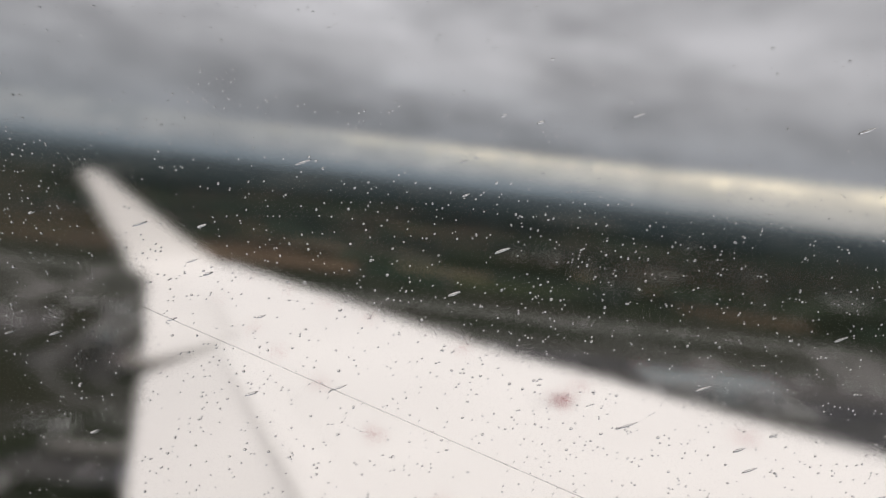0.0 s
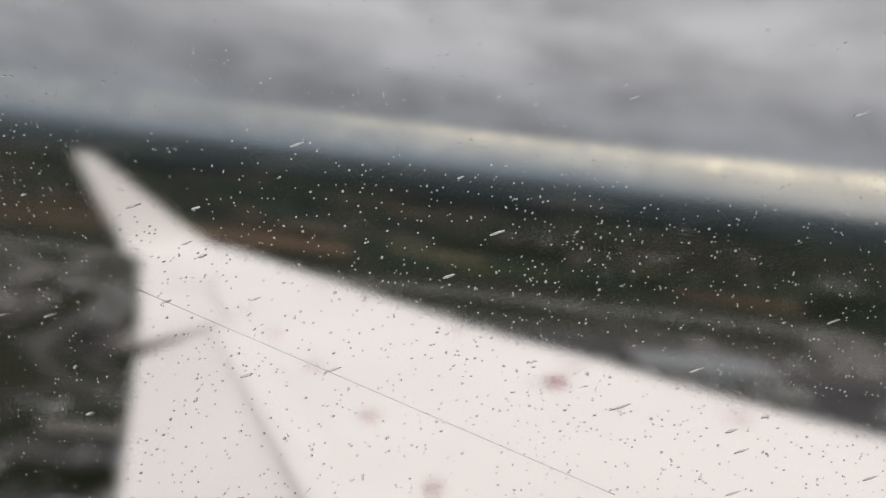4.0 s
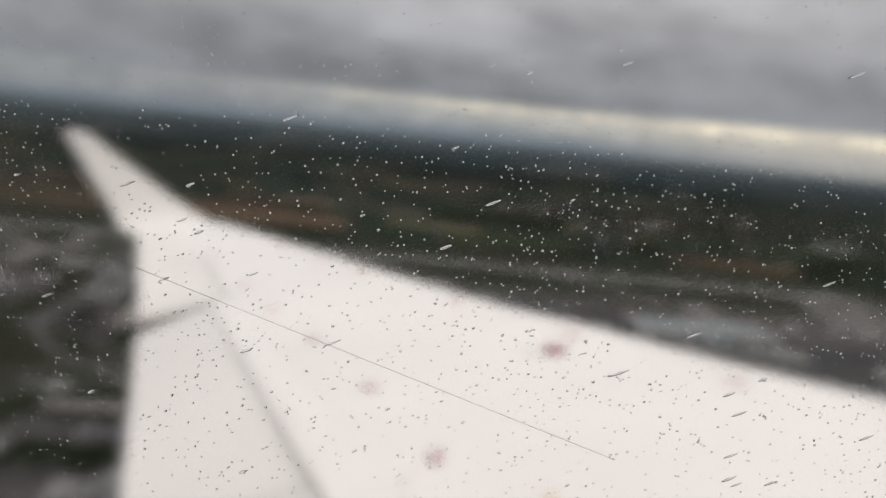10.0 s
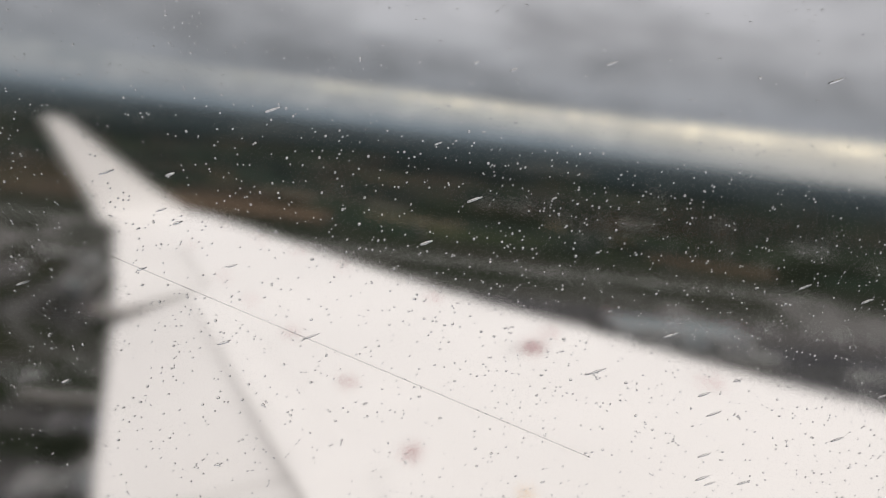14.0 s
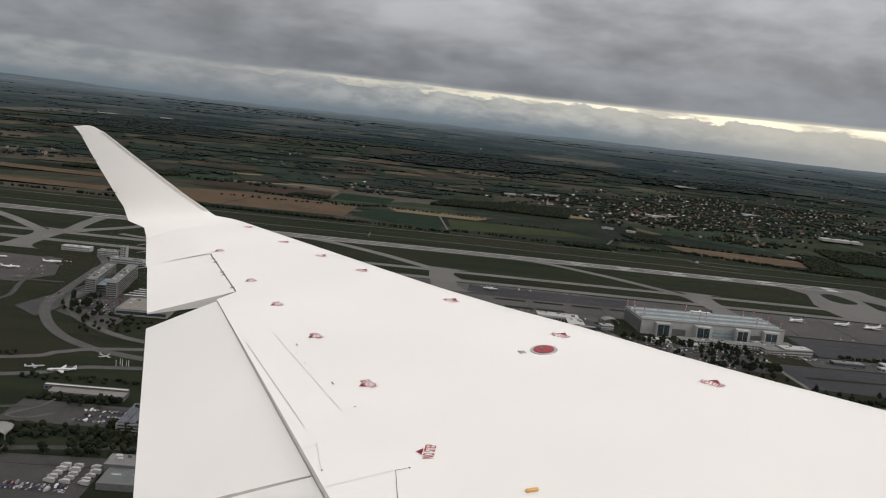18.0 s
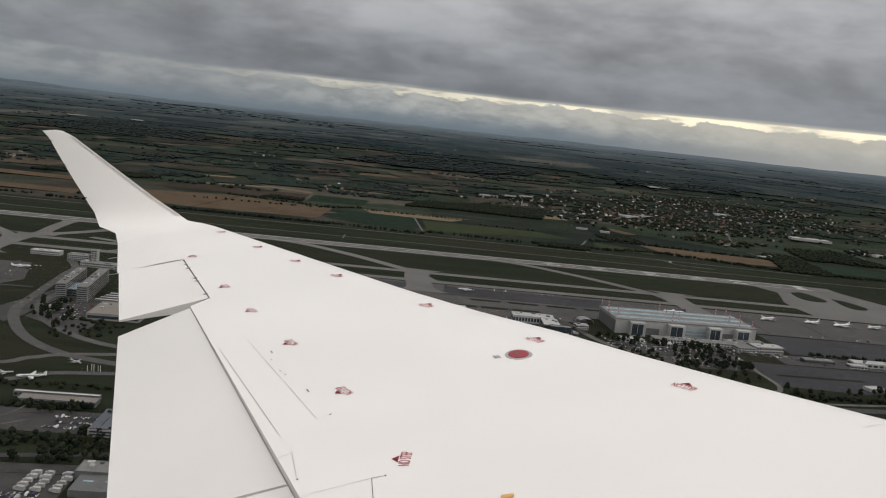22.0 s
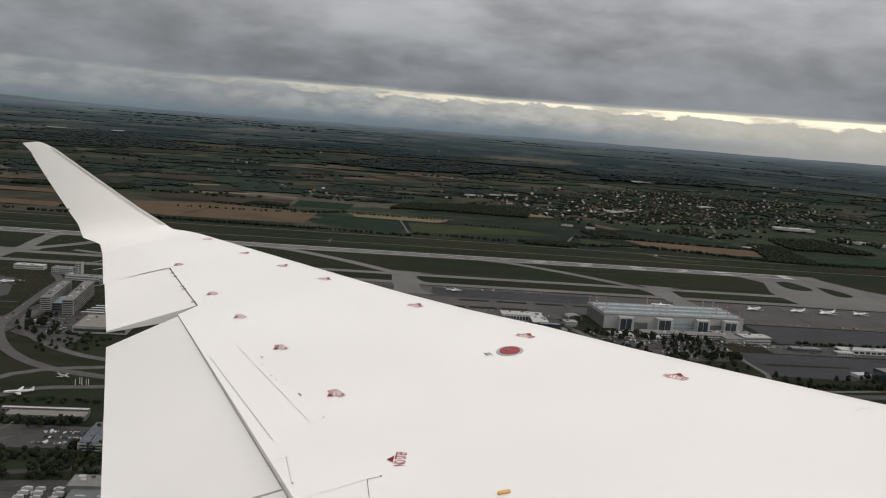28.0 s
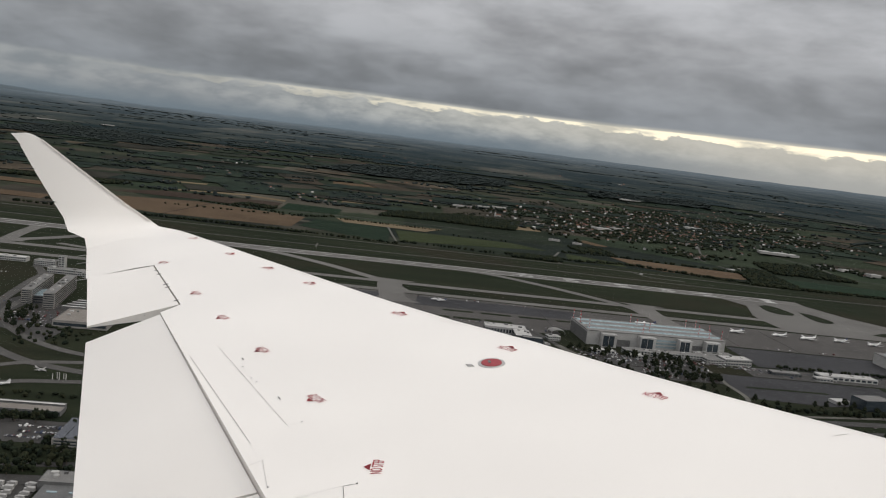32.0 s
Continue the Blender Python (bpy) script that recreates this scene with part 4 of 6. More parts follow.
sheet("holding_bay", [(1060, 2280), (1140, 2272), (1177, 2193), (1123, 2048), (1118, 1990), (1128, 1868), (1620, 1862), (1600, 1990), (1464, 2155), (1414, 2285), (1345, 2353), (1060, 2340)], M_TAXI, 0.62, airfield, "pale concrete holding bay at the runway's end")
for pts in ([(1224, 2211), (1211, 2132), (1240, 2098), (1288, 2126), (1271, 2229)], [(1324, 2168), (1308, 2065), (1328, 2033), (1368, 2060), (1357, 2134)], [(1400, 1935), (1440, 1915), (1560, 1930), (1500, 1985)]):
    sheet("apron_grass", rounded(pts + [pts[0]], 5)[:-1], M_GRASS, 0.95, airfield)
ribbon("blast_pad", [(1345, RV), (1412, RV)], 60, M_RUNWAY, 0.6, airfield)
# aprons
sheet("apron", [(-420, 1590), (470, 1590), (470, 1862), (-420, 1862)], M_APRON, 0.30, airfield, "pale concrete apron")
sheet("apron", [(-150, 1755), (118, 1755), (105, 1845), (-150, 1850)], M_WET, 0.42, airfield, "dark wet apron")
sheet("apron", [(172, 1748), (560, 1748), (560, 1835), (186, 1845)], M_WET, 0.42, airfield, "dark wet apron")
sheet("apron", [(470, 1640), (1750, 1640), (1750, 1856), (470, 1856)], M_APRON, 0.32, airfield, "pale concrete apron with parked aircraft")
sheet("apron", [(850, 1480), (1500, 1490), (1500, 1636), (850, 1630)], M_WET, 0.36, airfield, "dark wet apron")
sheet("apron", [(715, 1258), (860, 1248), (1050, 1300), (1050, 1398), (722, 1398)], M_WET, 0.34, airfield, "dark wet parking apron")
sheet("apron", [(-1250, 1445), (-676, 1460), (-640, 1540), (-690, 1690), (-1250, 1690)], M_APRON, 0.34, airfield, "pale concrete apron")
for u in range(-110, 560, 86):
    if not 90 < u < 170:
        sheet("apron_grass", [(u, 1716), (u + 68, 1716), (u + 68, 1731), (u, 1731)], M_GRASS, 0.5, airfield)
for u in (182, 250, 318):
    sheet("apron_grass", [(u, 1646), (u + 60, 1646), (u + 60, 1664), (u, 1664)], M_GRASS, 0.5, airfield)
sheet("apron_grass", [(745, 1318), (905, 1322), (905, 1332), (745, 1328)], M_GRASS, 0.5, airfield)
for k in range(9):
    ribbon("apron_joint", [(470 + k * 140, 1645), (470 + k * 140, 1850)], 1.2, M_ROAD, 0.42, airfield)

# ---- roads and paths ----
roads = tagged(new("road_network"), "asphalt roads, tracks and car parks round the airport", "road", kind="structure")
for pts, w, mat in (
        ([(-640, 1760), (-598, 1680), (-592, 1609), (-572, 1420), (-555, 1310), (-491, 1193), (-406, 1119), (-300, 1085)], 17, M_KERB),
        ([(-600, 1730), (-572, 1640), (-545, 1480), (-538, 1365), (-478, 1259), (-379, 1181), (-260, 1150)], 14, M_KERB),
        ([(-760, 960), (-483, 1051), (-434, 1090), (-362, 1125), (-100, 1175), (300, 1190)], 13, M_KERB),
        ([(-760, 890), (-454, 987), (-399, 1026), (-336, 1046), (-100, 1080), (300, 1090)], 13, M_KERB),
        ([(-720, 1700), (-690, 1560), (-660, 1440), (-640, 1340), (-700, 1250)], 9, M_ROAD),
        ([(-690, 1480), (-600, 1485)], 8, M_ROAD),
        ([(-420, 880), (-340, 905), (-290, 905), (-220, 915)], 7, M_ROAD),
        ([(-395, 770), (-330, 785), (-255, 800), (-150, 820)], 10, M_ROAD),
        ([(-365, 930), (-372, 895), (-395, 862), (-372, 858), (-348, 878)], 2.5, M_PATH),
        ([(-420, 760), (-350, 752), (-240, 758)], 9, M_ROAD),
        ([(440, 1500), (470, 1430), (541, 1348), (547, 1278), (561, 1140), (585, 980)], 15, M_PATH),
        ([(552, 1278), (562, 1140), (570, 980)], 9, M_ROAD),
        ([(575, 1213), (640, 1204), (690, 1218), (714, 1258), (712, 1330), (716, 1400), (690, 1450)], 9, M_PATH),
        ([(300, 1145), (480, 1150), (700, 1150), (1000, 1180), (1400, 1230)], 20, M_ROAD),
        ([(300, 1105), (480, 1105), (700, 1108), (1000, 1135), (1400, 1180)], 14, M_ROAD),
        ([(440, 1235), (560, 1232), (700, 1175), (1000, 1215), (1400, 1265)], 8, M_PATH),
        ([(300, 1030), (600, 1040), (1000, 1075)], 12, M_ROAD),
        ([(470, 1480), (520, 1440), (600, 1425), (720, 1430)], 10, M_ROAD),
        ([(395, 1640), (425, 1560), (440, 1500)], 12, M_ROAD),
        ([(-2000, 2470), (-700, 2470), (300, 2480), (1500, 2460), (2400, 2500)], 6, M_PATH),
        ([(-1600, 2640), (-200, 2660), (600, 2650), (1500, 2600)], 5, M_PATH),
        ([(150, 3176), (172, 2710)], 7, M_PATH), ([(-560, 3300), (-640, 2840)], 7, M_PLOUGH),
        ([(735, 2640), (722, 2760), (760, 2850), (800, 2960)], 8, M_PATH),
        ([(975, 2650), (1010, 2560), (1130, 2535)], 5, M_PATH), ([(-90, 2440), (-88, 2520)], 5, M_PATH),
        ([(-300, 3330), (300, 3400), (900, 3300), (1500, 3150), (2400, 3050)], 8, M_ROAD),
        ([(1500, 2700), (1530, 2900), (1480, 3200), (1600, 3500), (1900, 4300), (2300, 5600)], 10, M_KERB),
        ([(2030, 3050), (2120, 3400), (2080, 3750), (2300, 4300)], 9, M_KERB),
        ([(-700, 2050), (-545, 2000)], 20, M_TAXI), ([(-420, 1870), (-410, 2000)], 10, M_TAXI)):
    ribbon("road", pts, w, mat, 0.62 if mat is M_KERB else 0.56, roads)
sheet("car_park", [(215, 1398), (420, 1398), (420, 1590), (215, 1590)], M_ROAD, 0.40, roads, "asphalt car park")
sheet("car_park", [(562, 1322), (706, 1330), (709, 1394), (520, 1392)], M_ROAD, 0.44, roads, "asphalt car park under trees")
sheet("car_park", [(500, 1395), (709, 1397), (704, 1470), (500, 1470)], M_ROAD, 0.40, roads, "asphalt car park under trees")
sheet("car_park", [(-530, 1290), (-420, 1215), (-400, 1400), (-520, 1470)], M_ROAD, 0.40, roads, "asphalt car park")
sheet("car_park", [(-352, 650), (-246, 655), (-246, 775), (-352, 768)], M_ROAD, 0.40, roads, "asphalt yard")
sheet("car_park", [(-400, 846), (-270, 850), (-270, 912), (-400, 912)], M_ROAD, 0.40, roads, "asphalt yard")
sheet("car_park", [(-600, 1300), (-545, 1250), (-535, 1290), (-525, 1468), (-560, 1480)], M_ROAD, 0.38, roads, "asphalt car park")
sheet("car_park", [(800, 1402), (1300, 1410), (1300, 1480), (800, 1470)], M_ROAD, 0.40, roads, "asphalt service yard")

# ---- fields ----
fields = tagged(new("field_parcels"), "stubble, straw, ploughed and green fields beside the airport", "field", kind="structure")
for name, mat, pts in (
        ("stubble_field", M_STUBBLE, [(-1019, 3162), (-932, 2922), (-663, 2833), (-203, 2858), (-176, 3188), (-627, 3322)]),
        ("stubble_field", M_STUBBLE, [(-2300, 2900), (-1060, 2880), (-1080, 3010), (-2300, 3060)]),
        ("straw_field", M_STRAW, [(-24, 3165), (299, 3137), (380, 3284), (-60, 3283)]),
        ("crop_field", M_CROP, [(-181, 2900), (140, 2725), (160, 3126), (-132, 3160)]),
        ("meadow", M_MEADOW, [(186, 2788), (751, 2960), (639, 3081), (178, 3094)]),
        ("straw_strip", M_STRAW, [(-1039, 4000), (-739, 4110), (-739, 4179), (-1039, 4071)]),
        ("straw_strip", M_STRAW, [(-827, 3660), (-513, 3780), (-308, 3700), (-308, 3769), (-513, 3846), (-827, 3722)]),
        ("straw_field", M_STUBBLE, [(-150, 5220), (190, 5200), (177, 5494), (-156, 5442)]),
        ("straw_strip", M_STRAW, [(-60, 3990), (190, 3790), (256, 3901), (-55, 4104)]),
        ("straw_field", M_STRAW, [(745, 3620), (880, 3640), (930, 3950), (760, 4010)]),
        ("stubble_field", M_STUBBLE, [(1057, 2785), (1138, 2735), (1499, 2747), (1565, 2893), (1010, 2984)]),
        ("meadow", M_MEADOW, [(790, 2780), (1000, 2740), (1000, 2830), (820, 2930)]),
        ("ploughed_field", M_PLOUGH, [(-1000, 3380), (-640, 3400), (-330, 3350), (-310, 3640), (-820, 3600)]),
        ("crop_field", M_CROP, [(1620, 2700), (2500, 2660), (2480, 2850), (1640, 2880)]),
        ("crop_field", M_CROP, [(-300, 3400), (-60, 3420), (-40, 3640), (-290, 3660)]),
        ("stubble_field", M_STUBBLE, [(-2100, 3350), (-1150, 3300), (-1130, 3420), (-2100, 3500)]),
        ("stubble_field", M_STUBBLE, [(1000, 3400), (1060, 3290), (1110, 3330), (1040, 3480)])):
    sheet(name, pts, mat, 0.7 if mat is M_STRAW else 0.6, fields)


def patchwork():
    """Far parcels of farmland, too many to count."""
    rng = random.Random(5)
    verts, faces = [], []
    for i in range(900):
        v = 3900 * (14.0 ** rng.random())
        u = rng.uniform(-0.85, 0.95) * v
        w, d, a = rng.uniform(160, 620) * (v / 6000) ** 0.6, rng.uniform(110, 520) * (v / 5000) ** 0.9, rng.gauss(0.1, 0.2)
        base = len(verts)
        for sx, sy in ((-1, -1), (1, -1), (1, 1), (-1, 1)):
            x, y = sx * w / 2 * rng.uniform(0.8, 1.1), sy * d / 2 * rng.uniform(0.8, 1.1)
            verts.append(gp(u + x * math.cos(a) - y * math.sin(a), v + x * math.sin(a) + y * math.cos(a), (3.0 if v < 8800 else 9.0) + 0.003 * i))
        faces.append(tuple(range(base, base + 4)))
    me = bpy.data.meshes.new("far_fields")
    me.from_pydata(verts, [], faces)
    me.materials.append(M_FAR)
    ob = new("far_fields", me)
    tagged(ob, "distant patchwork of dark green, brown and straw fields", "fields", kind="stuff")


patchwork()

# ---- woods and hedges ----
def ico(sub):
    bm = bmesh.new()
    bmesh.ops.create_icosphere(bm, subdivisions=sub, radius=1.0)
    bm.verts.ensure_lookup_table()
    res = np.array([v.co[:] for v in bm.verts]), np.array([[v.index for v in f.verts] for f in bm.faces])
    bm.free()
    return res


ICO = {1: ico(1), 2: ico(2)}


def clumps(name, label, places, sub=1, category="trees", leaf=None):
    """Crowns of trees too many to count: (u, v, radius, height)."""
    tv, tf = ICO[sub]
    rng = np.random.RandomState(len(places))
    verts, faces = [], []
    for i, (u, v, r, h) in enumerate(places):
        k = squeeze(u - AHEAD, v)
        a = rng.uniform(0, 6.28)
        rough = rng.uniform(0.72, 1.22, (len(tv), 1))
        p = tv * rough
        c, s = math.cos(a), math.sin(a)
        p = np.stack([(p[:, 0] * c - p[:, 1] * s) * r, (p[:, 0] * s + p[:, 1] * c) * r * rng.uniform(0.8, 1.1), p[:, 2] * h * 0.52 + h * 0.48], 1) * k
        verts.append(p + np.array(gp(u, v)))
        faces.append(tf + i * len(tv))
    V, F = np.concatenate(verts), np.concatenate(faces)
    me = bpy.data.meshes.new(name)
    me.from_pydata(V.tolist(), [], F.tolist())
    me.materials.append(leaf or M_LEAF)
    return tagged(new(name, me), label, category, kind="stuff")


R = random.Random(11)


def inside(pts, u, v):
    hit = False
    for (x0, y0), (x1, y1) in zip(pts, pts[1:] + pts[:1]):
        if (y0 > v) != (y1 > v) and u < (x1 - x0) * (v - y0) / (y1 - y0) + x0:
            hit = not hit
    return hit


def wood(pts, gap, r, h):
    us, vs = [p[0] for p in pts], [p[1] for p in pts]
    res = []
    u = min(us)
    while u < max(us):
        v = min(vs)
        while v < max(vs):
            x, y = u + R.uniform(-gap, gap) * 0.5, v + R.uniform(-gap, gap) * 0.5
            if inside(pts, x, y):
                res.append((x, y, r * R.uniform(0.7, 1.25), h * R.uniform(0.7, 1.2)))
            v += gap
        u += gap
    return res


def row(pts, gap, r, h, fill=1.0, wide=6.0):
    res = []
    for (x0, y0), (x1, y1) in zip(pts, pts[1:]):
        n = max(1, int(math.hypot(x1 - x0, y1 - y0) / gap))
        for i in range(n):
            if R.random() < fill:
                t = (i + R.uniform(-0.3, 0.3)) / n
                res.append((x0 + (x1 - x0) * t + R.uniform(-wide, wide), y0 + (y1 - y0) * t + R.uniform(-wide, wide), r * R.uniform(0.6, 1.3), h * R.uniform(0.6, 1.25)))
    return res


hedges = (row([(-1100, 2745), (-782, 2738), (-217, 2735), (-150, 2715)], 7, 6, 10) + row([(-200, 2745), (180, 2700)], 9, 6, 9, 0.9) +
          row([(191, 2765), (513, 2728)], 8, 6, 10, 0.62) + row([(560, 2740), (671, 2758), (815, 2746), (1008, 2800), (1431, 2640), (1700, 2620)], 7, 6.5, 10) +
          row([(815, 2960), (1000, 3000), (1560, 2910)], 9, 7, 10, 0.8) + row([(-1040, 2890), (-1030, 3160)], 9, 6, 9, 0.8) +
          row([(-700, 3120), (-420, 3150), (-200, 3190)], 26, 6, 9, 1, 3) + row([(-37, 3251), (160, 3243), (375, 3235)], 13, 4.5, 8, 1, 1.5) +
          row([(420, 3110), (640, 3100)], 20, 5, 8, 0.8) + row([(-620, 3340), (-180, 3205), (-60, 3300)], 12, 7, 10, 0.8) +
          row([(1600, 2640), (2500, 2600)], 8, 6, 9, 0.9) + row([(-2600, 2790), (-1150, 2760)], 9, 6, 9, 0.8))
clumps("hedgerow", "dark hedges and tree rows between the fields", hedges, 1, "hedge")
woods = (wood([(116, 3560), (330, 3600), (739, 3550), (830, 3940), (560, 3990), (200, 3800)], 11, 8, 13) +
         wood([(560, 2690), (740, 2670), (760, 2770), (600, 2760)], 9, 7, 11) + wood([(1430, 2640), (1600, 2620), (1660, 3050), (1540, 3080)], 13, 8, 12) +
         wood([(-1500, 3560), (-1050, 3620), (-1000, 3760), (-1500, 3700)], 13, 9, 12) + wood([(900, 3020), (1050, 3030), (1020, 3200), (880, 3160)], 12, 8, 11) +
         wood([(-480, 3360), (-330, 3340), (-300, 3420), (-460, 3440)], 12, 8, 11) + wood([(1700, 3000), (2050, 2980), (2040, 3400), (1750, 3300)], 15, 8, 12))
groves = (wood([(455, 1285), (530, 1300), (530, 1400), (470, 1400)], 15, 4.5, 8) + wood([(330, 1165), (545, 1170), (540, 1262), (440, 1262)], 14, 5, 9) +
          wood([(560, 1292), (600, 1292), (604, 1345), (562, 1345)], 11, 5, 10) + wood([(700, 1190), (1300, 1225), (1300, 1240), (700, 1205)], 12, 5, 9) +
          wood([(-470, 1195), (-380, 1190), (-360, 1285), (-445, 1285)], 15, 3.5, 6) + wood([(-400, 912), (-290, 914), (-290, 926), (-400, 926)], 8, 4, 8) + wood([(-410, 800), (-275, 815), (-275, 842), (-410, 836)], 9, 4, 8) + wood([(-440, 975), (-280, 985), (-280, 1005), (-440, 995)], 11, 3.5, 6) + wood([(-470, 1290), (-400, 1280), (-400, 1298), (-470, 1302)], 9, 3.5, 6) +
          wood([(-295, 770), (-225, 790), (-225, 900), (-270, 880)], 11, 4, 8) + wood([(-760, 1000), (-480, 1060), (-470, 1075), (-760, 1030)], 12, 4, 6) +
          wood([(590, 1030), (1100, 1060), (1100, 1098), (590, 1095)], 13, 5, 9) + wood([(880, 1480), (1300, 1484), (1300, 1492), (880, 1490)], 9, 4, 7))
clumps("grove", "dark groves and shrubs round the airport roads", groves, 1)
clumps("woodland", "dark mixed woodland beyond the runway", woods)
far = (wood([(-3300, 7300), (-1776, 7387), (-1700, 8400), (-2500, 9700), (-3400, 9300)], 48, 44, 10) +
       wood([(-400, 7000), (300, 6700), (1300, 7300), (1700, 8600), (900, 9300), (100, 8800)], 58, 54, 10) +
       wood([(2300, 7600), (3600, 7900), (4100, 9200), (2600, 9000)], 70, 64, 10))
for i in range(110):
    v = 3900 * (4.2 ** R.random())
    u = R.uniform(-0.8, 0.9) * v
    n = R.randint(5, 26)
    a = R.gauss(0.05, 0.3)
    for j in range(n):
        t = (j - n / 2) * v * 0.0042
        far.append((u + t * math.cos(a) + R.uniform(-12, 12), v + t * math.sin(a) + R.uniform(-14, 14), v * 0.0028 * R.uniform(0.6, 1.3), 9 + v * 0.0008))
for i in range(95):
    v = 3600 * (3.4 ** R.random())
    u = R.uniform(-0.85, 0.95) * v
    n, wide, deep = R.randint(8, 34), v * R.uniform(0.012, 0.05), v * R.uniform(0.006, 0.02)
    for j in range(n):
        far.append((u + R.gauss(0, wide), v + R.gauss(0, deep), v * 0.0030 * R.uniform(0.5, 1.4), 10 + v * 0.0007))
for i in range(70):
    v = 9000 * (4.5 ** R.random())
    u = R.uniform(-0.75, 0.85) * v
    n = R.randint(6, 22)
    for j in range(n):
        far.append((u + (j - n / 2) * v * 0.006 + R.uniform(-40, 40), v + R.uniform(-0.012, 0.012) * v, v * 0.0042 * R.uniform(0.6, 1.3), 10 + v * 0.0006))
clumps("far_woods", "distant dark woods and copses across the plain, haze painted into the foliage", far, leaf=M_HAZEDLEAF)


# single trees round the hangars and the roads
def tree_models():
    res = []
    tv, tf = ICO[2]
    for k in range(3):
        rng = random.Random(40 + k)
        root = empty("tree", Matrix.Translation((0, 0, -300)), "leafy dark green tree beside the airport roads", "tree", "trees round the hangars")
        bm = bmesh.new()
        bmesh.ops.create_cone(bm, cap_ends=True, segments=7, radius1=0.45, radius2=0.16, depth=6.5, matrix=Matrix.Translation((0, 0, 3.25)))
        for i in range(4):
            a = i * 1.6 + k
            e = Vector((math.cos(a) * 2.2, math.sin(a) * 2.2, 6.8))
            s = Vector((0, 0, 3.6 + 0.4 * i))
            bmesh.ops.create_cone(bm, cap_ends=True, segments=5, radius1=0.15, radius2=0.05, depth=(e - s).length,
                                  matrix=Matrix.Translation((s + e) / 2) @ (e - s).to_track_quat("Z", "Y").to_matrix().to_4x4())
        part("trunk", bm, M_BARK, root, "grey-brown trunk")
        vs, fs = [], []
        for i in range(26):
            a, rr, z = rng.uniform(0, 6.28), 3.4 * math.sqrt(rng.random()), rng.uniform(3.6, 10.0)
            rr *= 1.0 - abs(z - 6.0) / 7.5
            size = rng.uniform(0.9, 1.7)
            p = ICO[1][0] * np.array([[rng.uniform(0.7, 1.25)] for _ in range(len(ICO[1][0]))]) * size
            vs.append(p + np.array([rr * math.cos(a), rr * math.sin(a), z]))
            fs.append(ICO[1][1] + i * len(ICO[1][0]))
        me = bpy.data.meshes.new("crown")
        me.from_pydata(np.concatenate(vs).tolist(), [], np.concatenate(fs).tolist())
        me.materials.append(M_LEAF)
        crown = new("crown", me)
        crown.parent = root
        res.append(root)
    return res


TREES = tree_models()
spots = []
for pts, n in (([(455, 1290), (540, 1300), (540, 1470), (470, 1400)], 26), ([(566, 1318), (700, 1330), (706, 1466), (560, 1466)], 58), ([(590, 1222), (690, 1232), (700, 1300), (590, 1295)], 8), ([(450, 1455), (720, 1458), (720, 1468), (450, 1490)], 22), ([(640, 1330), (706, 1330), (708, 1350), (640, 1345)], 14), ([(860, 1250), (1300, 1270), (1300, 1290), (860, 1262)], 16),
               ([(420, 1180), (540, 1190), (540, 1270), (440, 1270)], 22), ([(700, 1185), (1250, 1215), (1250, 1240), (700, 1245)], 34),
               ([(-535, 1270), (-452, 1225), (-455, 1290), (-500, 1400), (-540, 1400)], 30), ([(-345, 900), (-300, 900), (-300, 925), (-345, 925)], 9),
               ([(-300, 780), (-230, 800), (-230, 900), (-270, 880)], 20), ([(-390, 765), (-230, 765), (-230, 785), (-390, 785)], 14), ([(600, 1080), (1000, 1090), (1000, 1130), (600, 1100)], 20)):
    us, vs = [p[0] for p in pts], [p[1] for p in pts]
    while n > 0:
        u, v = R.uniform(min(us), max(us)), R.uniform(min(vs), max(vs))
        if inside(pts, u, v):
            spots.append((u, v))
            n -= 1
for i, (u, v) in enumerate(spots):
    size = R.uniform(0.75, 1.5)
    m = gm(u, v, R.uniform(0, 360), 0, size)
    if i < 3:
        TREES[i].matrix_basis = m
    else:
        t = copy_thing(TREES[i % 3], m)
        t.matrix_basis = m

# ---- buildings ----


